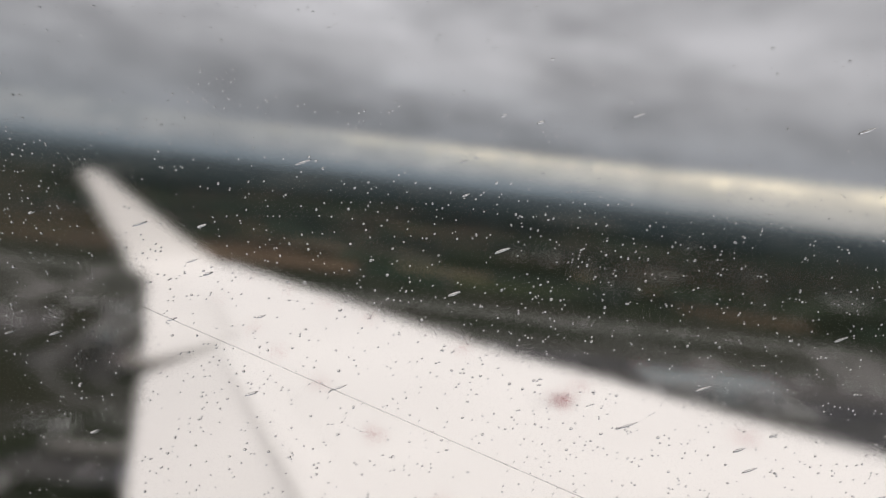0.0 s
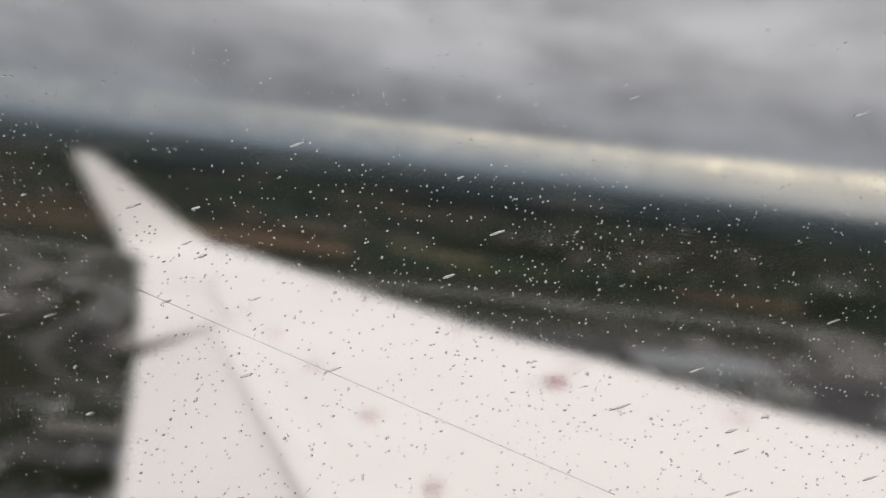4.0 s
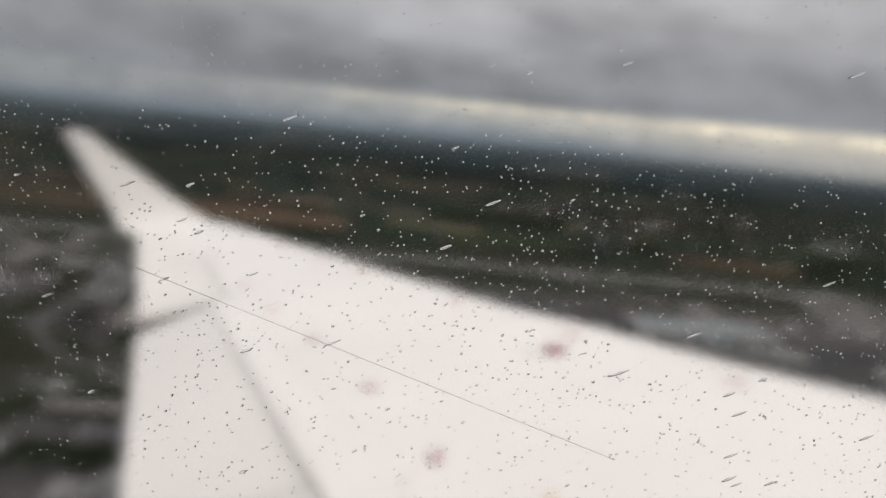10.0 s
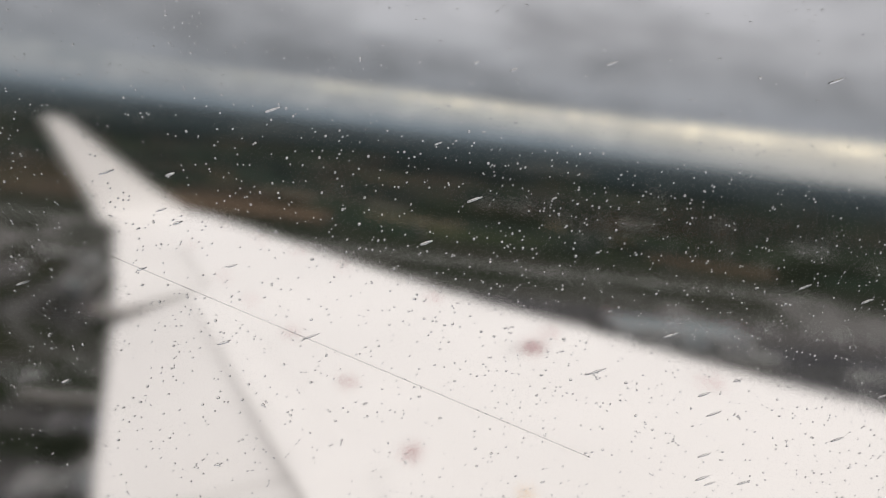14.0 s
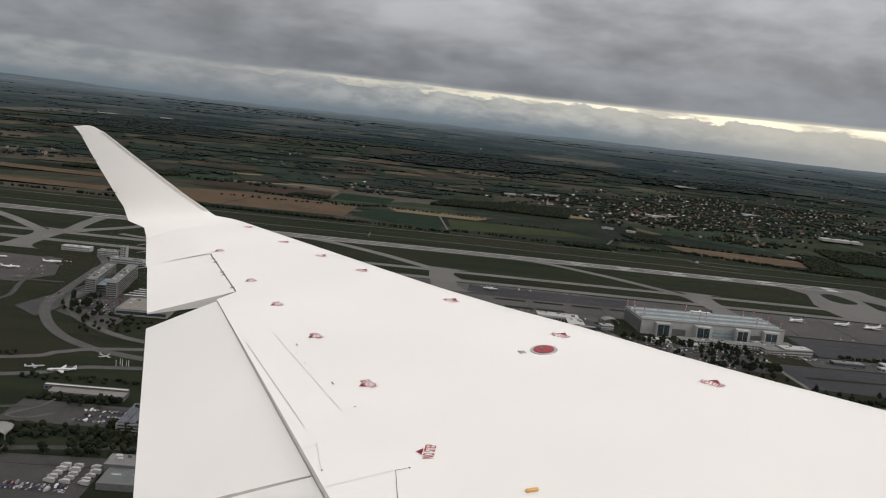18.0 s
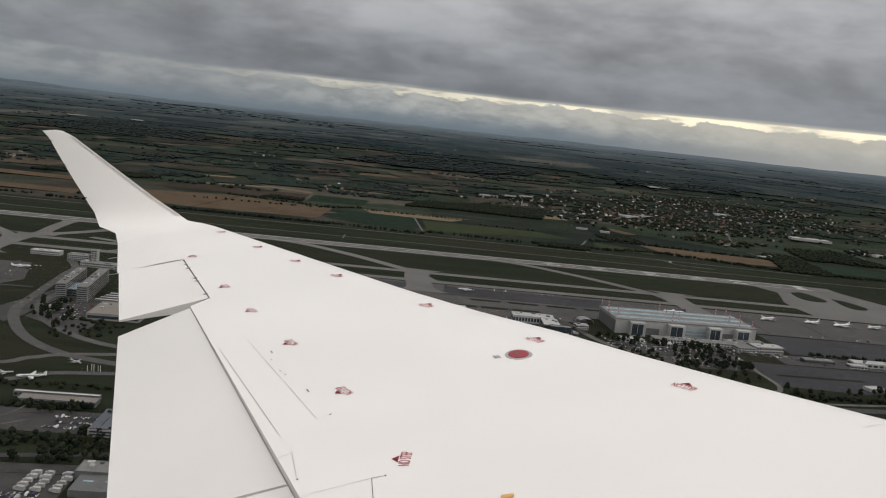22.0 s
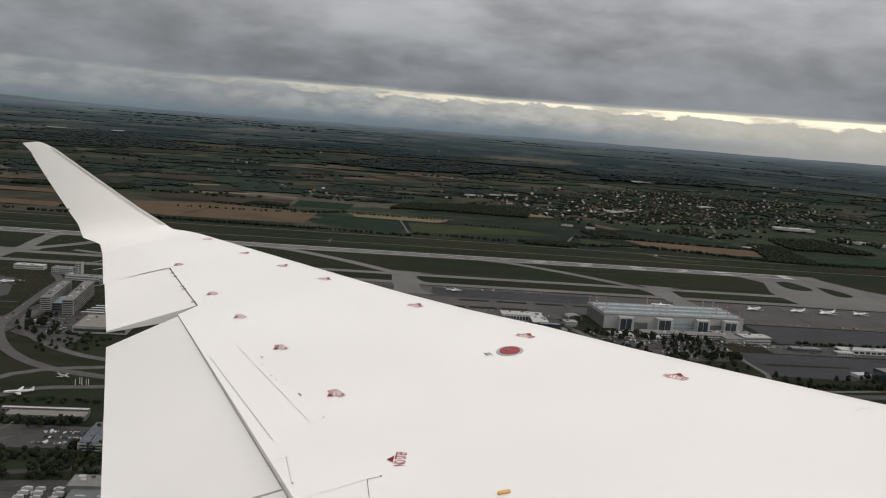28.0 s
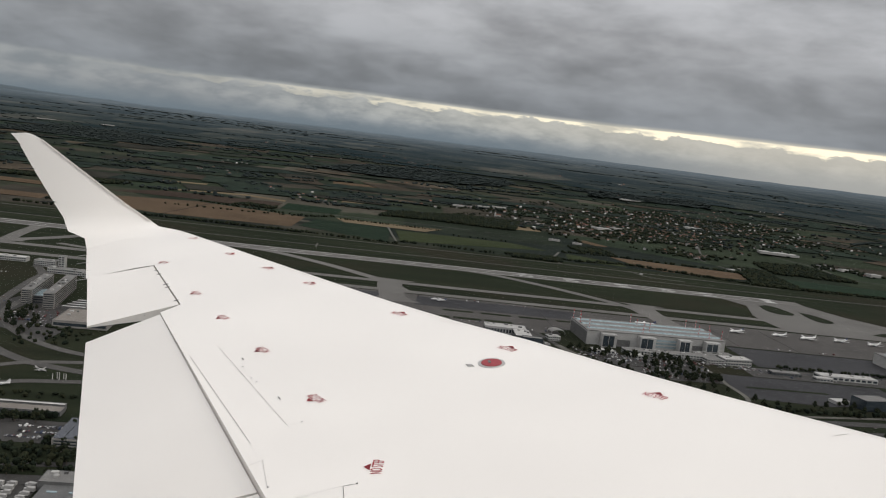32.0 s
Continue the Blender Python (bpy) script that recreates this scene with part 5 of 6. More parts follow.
def block(name, label, category, u, v, w, d, h, turn=0.0, wall=M_PANEL, roof=M_ROOF, rows=0, bays=0, group="", plant=0, parapet=0.8):
    """A flat-roofed building: walls, a roof behind a parapet, window bands on the long sides, plant on the roof."""
    root = empty(name, gm(u, v, turn), label, category, group)
    part("wall", box_bm(w, d, h), wall, root)
    part("roof", box_bm(w - 1.2, d - 1.2, 0.35, 0, 0, h), roof, root)
    for sx, sy, a, b in ((0, -1, w, 0.6), (0, 1, w, 0.6), (-1, 0, 0.6, d - 1.2), (1, 0, 0.6, d - 1.2)):
        part("parapet", box_bm(a, b, parapet, sx * (w / 2 - 0.3), sy * (d / 2 - 0.3), h + 0.004), wall, root)
    step = h / max(rows, 1)
    for side in (-1, 1):
        for r in range(rows):
            if bays:
                k = w / bays
                me = None
                for i in range(bays):
                    if me is None:
                        ob = part("window", box_bm(k * 0.68, 0.3, step * 0.5), M_GLASS, root)
                        me = ob.data
                    else:
                        ob = new("window", me)
                        ob.parent = root
                    ob.location = (-w / 2 + (i + 0.5) * k, side * (d / 2 + 0.02), r * step + step * 0.28)
            else:
                part("window_band", box_bm(w * 0.95, 0.3, step * 0.46, 0, side * (d / 2 + 0.02), r * step + step * 0.3), M_GLASS, root)
    for r in range(rows):
        part("window_band", box_bm(0.3, d * 0.9, step * 0.46, -w / 2 - 0.02, 0, r * step + step * 0.3), M_GLASS, root)
    for i in range(plant):
        rng = random.Random(i * 7 + int(w))
        part("roof_plant", box_bm(rng.uniform(3, 8), rng.uniform(2, 5), rng.uniform(1.5, 3.0), rng.uniform(-0.4, 0.4) * w, rng.uniform(-0.3, 0.3) * d, h + 0.35), M_GREYWALL if i % 2 else M_PALEROOF, root)
    return root


# maintenance hangar with stepped blue skylights and stair towers
W, D, HT = 298.0, 112.0, 28.5
hangar = empty("hangar", gm(655, 1597, 2.5), "large white hangar with blue skylight rows and dark glass towers", "hangar")
part("wall", box_bm(W, D, HT), M_PANEL, hangar, "pale metal walls")
part("side_wall", box_bm(0.8, D * 0.94, HT * 0.86, -W / 2 - 0.4, 0, 0), M_GREYWALL, hangar, "dark grey end wall")
part("roof", box_bm(W + 2, D + 2, 1.2, 0, 0, HT), M_ROOF, hangar)
ridge = None
for r in range(3):
    y = -D * 0.32 + r * D * 0.32
    for i in range(30):
        if ridge is None:
            bm = bmesh.new()
            p = [bm.verts.new(q) for q in ((-4.6, -3.6, 0), (4.6, -3.6, 0), (4.6, 3.6, 0), (-4.6, 3.6, 0), (-4.6, -0.8, 2.8), (4.6, -0.8, 2.8))]
            for f in ((0, 1, 5, 4), (2, 3, 4, 5), (1, 2, 5), (3, 0, 4)):
                bm.faces.new([p[j] for j in f])
            ob = part("skylight", bm, M_SKYLIGHT, hangar)
            ridge = ob.data
        else:
            ob = new("skylight", ridge)
            ob.parent = hangar
        ob.location = (-W / 2 + 9 + i * (W - 18) / 29, y, HT + 1.2)
    part("roof_beam", box_bm(W - 4, 0.8, 1.0, 0, y + 5.2, HT + 1.2), M_ROOF, hangar)
for x, w in ((-107, 31), (-25, 33), (56, 27), (116, 31)):
    tower = part("stair_tower", box_bm(w, 16, HT * 0.93, x, -D / 2 - 8, 0), M_PANEL, hangar, "white stair tower")
    part("glazing", box_bm(w * 0.74, 0.5, HT * 0.78, x - w * 0.06, -D / 2 - 16.2, 1.5), M_GLASS, tower, "dark glass front")
    part("mullion", box_bm(0.7, 0.4, HT * 0.78, x - w * 0.06, -D / 2 - 16.6, 1.5), M_PANEL, tower)
for z in (0.15, 0.38, 0.6):
    part("window_band", box_bm(60, 0.5, HT * 0.13, 16, -D / 2 - 0.3, HT * z), M_SKYLIGHT, hangar)
for x in (-72, 92):
    part("hangar_door", box_bm(30, 0.6, HT * 0.5, x, -D / 2 - 0.3, 0), M_GREYWALL, hangar, "dark door")
for x, y in ((-147, 50), (-145, 8), (-141, -38), (-134, 44), (-28, -46), (-24, 0), (-20, 47), (-8, -30), (104, 40), (112, -8), (118, -44), (129, 44), (140, 2), (144, -46)):
    mast = part("mast", tube_bm([(0, 0, 0, 0.8, 0.8), (19, 0, 0, 0.6, 0.6)], 6), M_RED, hangar, "red and white warning mast",
                m=Matrix.Translation((x, y, HT + 1.2)) @ Matrix.Rotation(radians(-90), 4, "Y"))
    for z in (3.5, 10.5):
        part("band", tube_bm([(z, 0, 0, 0.95, 0.95), (z + 3.6, 0, 0, 0.9, 0.9)], 6), M_PALEROOF, mast, "white band")
block("annex", "low white annex with strip windows before the hangar", "annex", 655, 1493, 168, 22, 9, 2, M_PANEL, M_ROOF, 2, 26, plant=9)
block("annex", "long pale workshop with a stepped roof", "annex", 772, 1500, 84, 62, 9, 8, M_WALL, M_ROOF, 2, 14, plant=10)
block("annex", "lower roof tier of the pale workshop", "annex", 800, 1486, 60, 30, 12, 8, M_WALL, M_PALEROOF, 2, 10, plant=3)
block("canteen", "small pale-roofed canteen among trees", "building", 525, 1478, 44, 20, 6, 5, M_WALL, M_PALEROOF, 1, 6)
block("canteen", "small pale-roofed canteen among trees", "building", 588, 1462, 40, 18, 6, 5, M_WALL, M_PALEROOF, 1, 6)
# second hangar and bright hall farther along the apron
block("hangar", "long white hangar with dark doors by the apron", "hangar", 1010, 1440, 120, 26, 8, 0, M_PANEL, M_PALEROOF, 1, 10, plant=4)
block("workshop", "low grey workshop in the service yard", "building", 880, 1436, 60, 20, 6, 0, M_GREYWALL, M_ROOF, 1, 8, plant=2)
block("workshop", "low pale workshop in the service yard", "building", 950, 1420, 34, 16, 6, 0, M_WALL, M_PALEROOF, 1, 5)
block("workshop", "low pale workshop in the service yard", "building", 1130, 1430, 60, 22, 7, 0, M_WALL, M_BEIGE, 1, 8)
block("hall", "dark glass hall with a white canopy roof", "hall", 945, 1262, 60, 34, 18, 12, M_GLASS, M_ROOF, 4, 10)
block("canopy", "bright white canopy roof on the parking apron", "canopy", 895, 1278, 30, 18, 5, 12, M_PANEL, M_PALEROOF)
second = empty("hangar", gm(1270, 1570, 1.0), "grey-roofed white hangar with three dark doors", "hangar")
part("wall", box_bm(170, 90, 24), M_PANEL, second)
part("roof", box_bm(172, 92, 1.0, 0, 0, 24), M_ROOF, second)
for x in (-55, 0, 55):
    part("hangar_door", box_bm(30, 0.6, 15, x, -45.3, 0), M_GLASS, second, "dark door")
for y in (-26, 0, 26):
    part("rooflight_strip", box_bm(150, 4, 0.8, 0, y, 25), M_SKYLIGHT, second)
# cargo and office quarter
lb = block("logistics_hall", "white-roofed logistics hall round a dark yard", "hall", 345, 1562, 84, 34, 14, -3, M_PANEL, M_PALEROOF, 1, 14, plant=6)
block("logistics_hall", "white-roofed wing of the logistics hall", "hall", 372, 1516, 34, 58, 14, -3, M_GREYWALL, M_PALEROOF, 2, 8, plant=4)
block("logistics_hall", "dark glass front wing of the hall", "hall", 384, 1478, 40, 16, 16, -3, M_GLASS, M_ROOF, 3, 8)
for i in range(4):
    block("office_wing", "pale office wing with ribbon windows", "office", 372 + i * 22, 1378 - i * 28, 78 - 4 * i, 13, 18 - i, 4, M_WALL, M_ROOF, 4, 16, "parallel office wings", plant=5)
block("office_spine", "glazed spine joining the office wings", "office", 352, 1330, 12, 100, 16, 4, M_WALL, M_SKYLIGHT, 4, 3)
block("office_spine", "pale end block of the office wings", "office", 440, 1318, 16, 84, 17, 4, M_WALL, M_ROOF, 4, 3, plant=4)
for u in (188, 205):
    block("shed", "narrow white-roofed shed beside the car park", "shed", u, 1478, 10, 92, 7, 6, M_GREYWALL, M_PALEROOF, group="twin white sheds")
for i in range(4):
    block("shed", "long pale-roofed cargo shed", "shed", 222 + 8 * i, 1424 - 17 * i, 96, 9, 7, 1, M_GREYWALL, M_PALEROOF if i % 2 == 0 else M_ROOF, 1, group="cargo sheds in rows")
block("parking_deck", "multi-storey car park with dark open decks", "car park", 132, 1520, 124, 46, 16, 0, M_WALL, M_ROOF, 5, 22, plant=6)
block("parking_deck", "multi-storey car park with dark open decks", "car park", -10, 1530, 124, 46, 16, 0, M_WALL, M_ROOF, 5, 22, plant=6)
pier = block("terminal_pier", "long low terminal pier with white roof edges", "terminal", 60, 1580, 300, 20, 14, 0, M_WALL, M_PALEROOF, 2, 40, plant=14)
block("terminal_pier", "long low terminal pier with white roof edges", "terminal", -250, 1575, 240, 20, 14, 0, M_WALL, M_PALEROOF, 2, 30, plant=10)
for i in range(10):
    rng = random.Random(i)
    block("service_building", "small grey service building near the offices", "building", 270 + rng.uniform(0, 150), 1400 + rng.uniform(-40, 80), rng.uniform(10, 22), rng.uniform(8, 14), rng.uniform(4, 8), rng.uniform(-6, 6),
          M_GREYWALL if i % 2 else M_WALL, M_ROOF if i % 3 else M_PALEROOF, 1, group="small service buildings", plant=1)
block("operations_block", "small white operations block", "building", 440, 1540, 26, 18, 9, 10, M_PANEL, M_PALEROOF, 2, 6, plant=2)

# arched shelter between the sheds
def arch(name, label, u, v, w, d, h, turn, bays):
    root = empty(name, gm(u, v, turn), label, "shelter")
    for i in range(bays):
        bm = bmesh.new()
        k = w / bays
        cols = [[bm.verts.new((-w / 2 + i * k + k * (0.5 - 0.5 * math.cos(math.pi * j / 10)), s * d / 2, h * 0.55 + h * 0.45 * math.sin(math.pi * j / 10))) for s in (-1, 1)] for j in range(11)]
        for a, b in zip(cols, cols[1:]):
            bm.faces.new((a[0], b[0], b[1], a[1]))
        bmesh.ops.solidify(bm, geom=bm.faces[:], thickness=0.3)
        part("roof_vault", bm, M_PALEROOF, root, "white vaulted roof")
        for s in (-1, 1):
            part("post", box_bm(0.6, 0.6, h * 0.55, -w / 2 + i * k, s * (d / 2 - 1)), M_PANEL, root)
    part("post", box_bm(0.6, 0.6, h * 0.55, w / 2, -d / 2 + 1), M_PANEL, root)
    return root


arch("vaulted_shelter", "white vaulted tent roof by the visitors' park", -402, 806, 74, 26, 10, 4, 3)
arch("vaulted_shelter", "white vaulted shelter by the hangar", 462, 1600, 30, 24, 10, 10, 1)

# ---- visitors' park and left hand quarter ----
big = block("store", "pale flat-roofed store with grey walls", "store", -203, 757, 84, 26, 9, 1, M_GREYWALL, M_ROOF, 0, plant=5)
part("annex", box_bm(76, 34, 7, 2, -30.2, 0), M_GREYWALL, big, "lower dark-roofed wing")
for x in (-24, -4, 18):
    part("rooflight", box_bm(9, 3, 0.7, x, -28, 7), M_SKYLIGHT, big, "grey-blue rooflight")
deck_house = block("solar_car_park", "pale grey multi-storey car park with a roof of solar panels", "car park", -221, 864, 90, 62, 13, 0.5, M_CONCRETE, M_ROOF, 4, plant=0)
panel = None
for i in range(8):
    for j in range(3):
        if panel is None:
            bm = box_bm(10.2, 17.5, 0.25)
            bmesh.ops.rotate(bm, cent=(0, 0, 0), matrix=Matrix.Rotation(radians(4), 3, "X"), verts=bm.verts)
            ob = part("solar_panel", bm, M_SOLAR, deck_house, "dark blue solar panels")
            panel = ob.data
        else:
            ob = new("solar_panel", panel)
            ob.parent = deck_house
        ob.location = (-39 + 11.1 * i, -20 + 19.6 * j, 14.6)
for i in range(5):
    mast = empty("display_mast", gm(-346 + 4.2 * i, 1054 + (i % 2) * 4), "slim white display mast on the museum lawn", "mast", "display masts")
    part("pole", tube_bm([(0, 0, 0, 0.7, 0.7), (7.5 + (i % 3) * 1.5, 0, 0, 0.55, 0.55)], 8), M_PALEROOF, mast, m=Matrix.Rotation(radians(-90), 4, "Y"))
    part("foot", box_bm(2.0, 2.0, 0.6), M_ROOF, mast)
block("visitor_hall", "long low visitor hall with a pale roof", "hall", -343, 951, 100, 7, 6, 1, M_GREYWALL, M_PALEROOF, 1, 16)
block("visitor_hall", "low brown-roofed visitor hall", "hall", -336, 937, 90, 18, 5, 1, M_GREYWALL, M_BEIGE, 1, 14)
block("hotel", "long grey-white hotel slab with rows of windows", "hotel", -537, 1500, 150, 17, 25, 97, M_CONCRETE, M_ROOF, 7, plant=8)
block("hotel", "long grey-white hotel slab with rows of windows", "hotel", -494, 1490, 170, 18, 27, 97, M_CONCRETE, M_ROOF, 7, plant=9)
block("hotel_link", "lower glazed hall between the hotel slabs", "hall", -516, 1468, 26, 60, 13, 7, M_GREYWALL, M_SKYLIGHT, 3)
block("depot", "wide beige-roofed depot with a white edge", "hall", -398, 1345, 84, 86, 10, 2, M_CONCRETE, M_BEIGE, 1, plant=6, parapet=1.4)
for i in range(4):
    block("shed", "low pale-roofed shed beside the hotel", "shed", -446 + 3 * i, 1420 + 17 * i, 40, 9, 5, 3, M_GREYWALL, M_PALEROOF, group="sheds beside the hotel")
block("apron_office", "low white office by the apron", "office", -702, 1792, 62, 22, 9, 0, M_PANEL, M_PALEROOF, 2, 14, plant=3)
block("apron_office", "low white office by the apron", "office", -622, 1766, 44, 24, 12, 0, M_PANEL, M_ROOF, 3, 10, plant=3)
block("apron_office", "tall narrow white stair block", "office", -590, 1768, 12, 16, 24, 0, M_PANEL, M_ROOF, 5, 2)
block("apron_office", "white office row beside the link road", "office", -560, 1706, 70, 20, 10, -3, M_PANEL, M_ROOF, 2, 16, plant=5)
block("apron_office", "white office row beside the link road", "office", -490, 1690, 60, 20, 10, -3, M_PANEL, M_ROOF, 2, 14, plant=4)
block("car_park_kiosk", "pale car park pavilion", "building", -505, 1462, 26, 14, 5, 20, M_WALL, M_PALEROOF, 1, 4)
for u in (-1000, -880):
    block("cargo_hall", "grey cargo hall by the apron", "hall", u, 1420, 90, 40, 12, 0, M_GREYWALL, M_BEIGE, 1, 10, plant=4)

# ---- vehicles, joined where nobody could count them ----


def cars(name, label, lots, n, seed):
    """Parked cars: a body and a cabin each."""
    rng = random.Random(seed)
    verts, faces = [], []
    for _ in range(n):
        u0, u1, v0, v1, lanes = rng.choice(lots)
        lane = rng.randrange(lanes)
        u, v = rng.uniform(u0, u1), v0 + (v1 - v0) * (lane + 0.5) / lanes + rng.uniform(-1, 1)
        turn = math.pi / 2 + rng.gauss(0, 0.05)
        van = rng.random() < 0.12
        for (L, Wd, z0, z1, off) in ((4.5, 1.8, 0.35, 1.0, 0), (2.4, 1.6, 1.0, 1.5, -0.2)) if not van else ((6.0, 2.1, 0.4, 2.6, 0),):
            b = len(verts)
            for z in (z0, z1):
                sh = 0.85 if z == z1 else 1.0
                for sx, sy in ((-1, -1), (1, -1), (1, 1), (-1, 1)):
                    x, y = off + sx * L / 2 * sh, sy * Wd / 2 * sh
                    p = gp(u + x * math.cos(turn) - y * math.sin(turn), v + x * math.sin(turn) + y * math.cos(turn), 0.45 + z)
                    verts.append(p)
            faces += [tuple(b + i for i in f) for f in ((4, 5, 6, 7), (0, 1, 5, 4), (1, 2, 6, 5), (2, 3, 7, 6), (3, 0, 4, 7))]
    me = bpy.data.meshes.new(name)
    me.from_pydata(verts, [], faces)
    me.materials.append(M_CARS)
    tagged(new(name, me), label, "cars", kind="stuff")


cars("parked_cars", "rows of parked cars in the airport car parks", [(218, 300, 1440, 1580, 9), (300, 418, 1405, 1470, 5), (505, 715, 1402, 1466, 6), (-525, -450, 1290, 1400, 8), (-325, -272, 855, 900, 3), (-320, -262, 696, 712, 2),
                                                                     (810, 1290, 1408, 1475, 4), (505, 715, 1402, 1466, 6), (566, 702, 1334, 1392, 5), (566, 702, 1334, 1392, 5), (470, 560, 1420, 1500, 5), (560, 700, 1440, 1476, 3), (700, 840, 1440, 1470, 3)], 980, 3)
cars("apron_vehicles", "service vehicles along the apron edges", [(-1100, -680, 1460, 1475, 1), (-700, -660, 1480, 1680, 6), (180, 460, 1835, 1850, 1), (480, 1500, 1645, 1660, 1), (150, 460, 1600, 1640, 3)], 150, 4)
cars("road_traffic", "cars on the roads round the airport", [(-590, -560, 1320, 1640, 10), (300, 1300, 1100, 1160, 4), (541, 560, 1150, 1330, 8)], 60, 5)


def van_model():
    van = empty("van", gm(-284, 716, 172, 0, 1.7), "white box van parked in the yard", "van", "vans in the yard")
    bm = box_bm(4.4, 2.2, 2.3, -1.0, 0, 0.6)
    part("box_body", bm, M_PALEROOF, van)
    bm = box_bm(1.9, 2.1, 1.6, 2.2, 0, 0.5)
    bmesh.ops.bevel(bm, geom=bm.edges[:], offset=0.25, segments=2, affect="EDGES")
    cab = part("cab", bm, M_PALEROOF, van)
    part("windscreen", box_bm(0.1, 1.8, 0.6, 3.16, 0, 1.3), M_GLASS, cab)
    for x in (-2.2, 2.0):
        for y in (-1.0, 1.0):
            part("wheel", tube_bm([(0, 0, 0, 0.36, 0.36), (0.25, 0, 0, 0.36, 0.36)], 10), M_DARK, van, m=Matrix.Translation((x, y - 0.12, 0.36)) @ Matrix.Rotation(radians(90), 4, "Z"))
    return van


VAN = van_model()
for i in range(1, 15):
    m = gm((-284, -270, -252)[i % 3] + R.uniform(-1.5, 1.5), 716 + (i // 3) * 8.5 + R.uniform(-1, 1), 172 + R.uniform(-5, 5), 0, R.uniform(1.4, 1.8))
    copy_thing(VAN, m).matrix_basis = m

# ---- aircraft on the ground ----


def airliner(u, v, turn, length, label, tail=M_PLANE, engines=2, group="parked airliners", body=M_PLANE, name="airliner"):
    """A jet: nose along +x, built at true size."""
    r = 0.052 * length
    root = empty(name, gm(u, v, turn), label, "aeroplane", group)
    h = r * 1.75
    st = [(0.5, 0.02), (0.485, 0.32), (0.46, 0.62), (0.42, 0.9), (0.36, 1.0), (-0.22, 1.0), (-0.36, 0.78), (-0.45, 0.42), (-0.5, 0.12)]
    fus = part("fuselage", tube_bm([(x * length, 0, h + (0.55 * r * max(0, -x - 0.22) / 0.28), k * r, k * r) for x, k in st], 14), body, root, smooth=True)
    for side in (-1, 1):
        part("window_row", box_bm(length * 0.56, 0.06, r * 0.22, length * 0.04, side * (r * 0.985), h + r * 0.14), M_GLASS, fus)

        def blade(p, z0, z1, t):
            bm = bmesh.new()
            up = [bm.verts.new((x, side * y, z0 + (z1 - z0) * i)) for x, y, i in p]
            lo = [bm.verts.new((x, side * y, z0 + (z1 - z0) * i - t * (1 - 0.7 * i))) for x, y, i in p]
            bm.faces.new(up)
            bm.faces.new(lo[::-1])
            for i in range(len(p)):
                bm.faces.new((lo[i], lo[(i + 1) % len(p)], up[(i + 1) % len(p)], up[i]))
            bmesh.ops.recalc_face_normals(bm, faces=bm.faces)
            return bm
        half = length * 0.46
        part("wing", blade([(0.13 * length, r * 0.6, 0), (-0.07 * length, half * 0.96, 1), (-0.12 * length, half, 1), (-0.105 * length, half * 0.55, 0.5), (-0.085 * length, half * 0.3, 0.3), (-0.09 * length, r * 0.6, 0)], h - r * 0.4, h + r * 0.5, r * 0.35), body, root)
        part("tailplane", blade([(-0.40 * length, r * 0.3, 0), (-0.465 * length, half * 0.36, 1), (-0.495 * length, half * 0.36, 1), (-0.475 * length, r * 0.2, 0)], h + r * 0.55, h + r * 0.9, r * 0.15), body, root)
        for e in range(engines // 2):
            y = half * (0.34 + 0.30 * e)
            part("engine", tube_bm([(0.085 * length - 0.06 * e * length, side * y, h - r * 0.75, r * 0.40, r * 0.40), (0.075 * length - 0.06 * e * length, side * y, h - r * 0.75, r * 0.5, r * 0.5),
                                    (0.01 * length - 0.06 * e * length, side * y, h - r * 0.7, r * 0.45, r * 0.45), (-0.03 * length - 0.06 * e * length, side * y, h - r * 0.66, r * 0.22, r * 0.22)], 12), M_ENGINE, root, smooth=True)
        part("main_gear", box_bm(r * 0.7, r * 0.3, h - r * 0.5, -0.02 * length, side * r * 1.1), M_DARK, root)
    part("nose_gear", box_bm(r * 0.3, r * 0.2, h - r * 0.7, 0.38 * length, 0), M_DARK, root)
    bm = bmesh.new()
    p = [(-0.33 * length, 0.6), (-0.455 * length, 3.0), (-0.505 * length, 3.0), (-0.475 * length, 0.4)]
    for s in (-1, 1):
        bm.faces.new([bm.verts.new((x, s * r * 0.07, h + z * r)) for x, z in (p if s < 0 else p[::-1])])
    bm.faces.ensure_lookup_table()
    bmesh.ops.bridge_loops(bm, edges=bm.edges[:])
    part("fin", bm, tail, root, "tail fin")
    part("windscreen", box_bm(r * 0.25, r * 1.0, r * 0.28, 0.468 * length, 0, h + r * 0.36), M_GLASS, fus)
    return root


airliner(27, 1778, 172, 31, "small white regional jet on the wet apron")
airliner(132, 1612, -62, 64, "large white four-engined airliner taxiing by the pier", M_NAVY, 4)
airliner(232, 1812, 168, 37, "white airliner with a dark blue tail on the apron", M_NAVY)
airliner(715, 1770, 175, 52, "white airliner parked behind the hangar", M_NAVY)
for u, v, a, k, tl in ((952, 1792, 205, 42, M_NAVY), (1065, 1800, 195, 38, M_PLANE), (1135, 1792, 200, 46, M_PLANE), (1225, 1802, 200, 42, M_NAVY), (1310, 1796, 200, 40, M_PLANE), (1395, 1800, 195, 38, M_NAVY)):
    airliner(u, v, a, k * 1.2, "white airliner parked in a row on the apron", tl)
for u, v, a in ((-690, 1640, 20), (-735, 1560, 10), (-800, 1640, 15)):
    airliner(u, v, a, 36, "white airliner at the edge of the pale apron", M_PLANE)
airliner(-437, 1018, 30, 24, "old grey propeller airliner on the museum lawn", M_PLANE, 2, "museum aircraft", M_ENGINE)
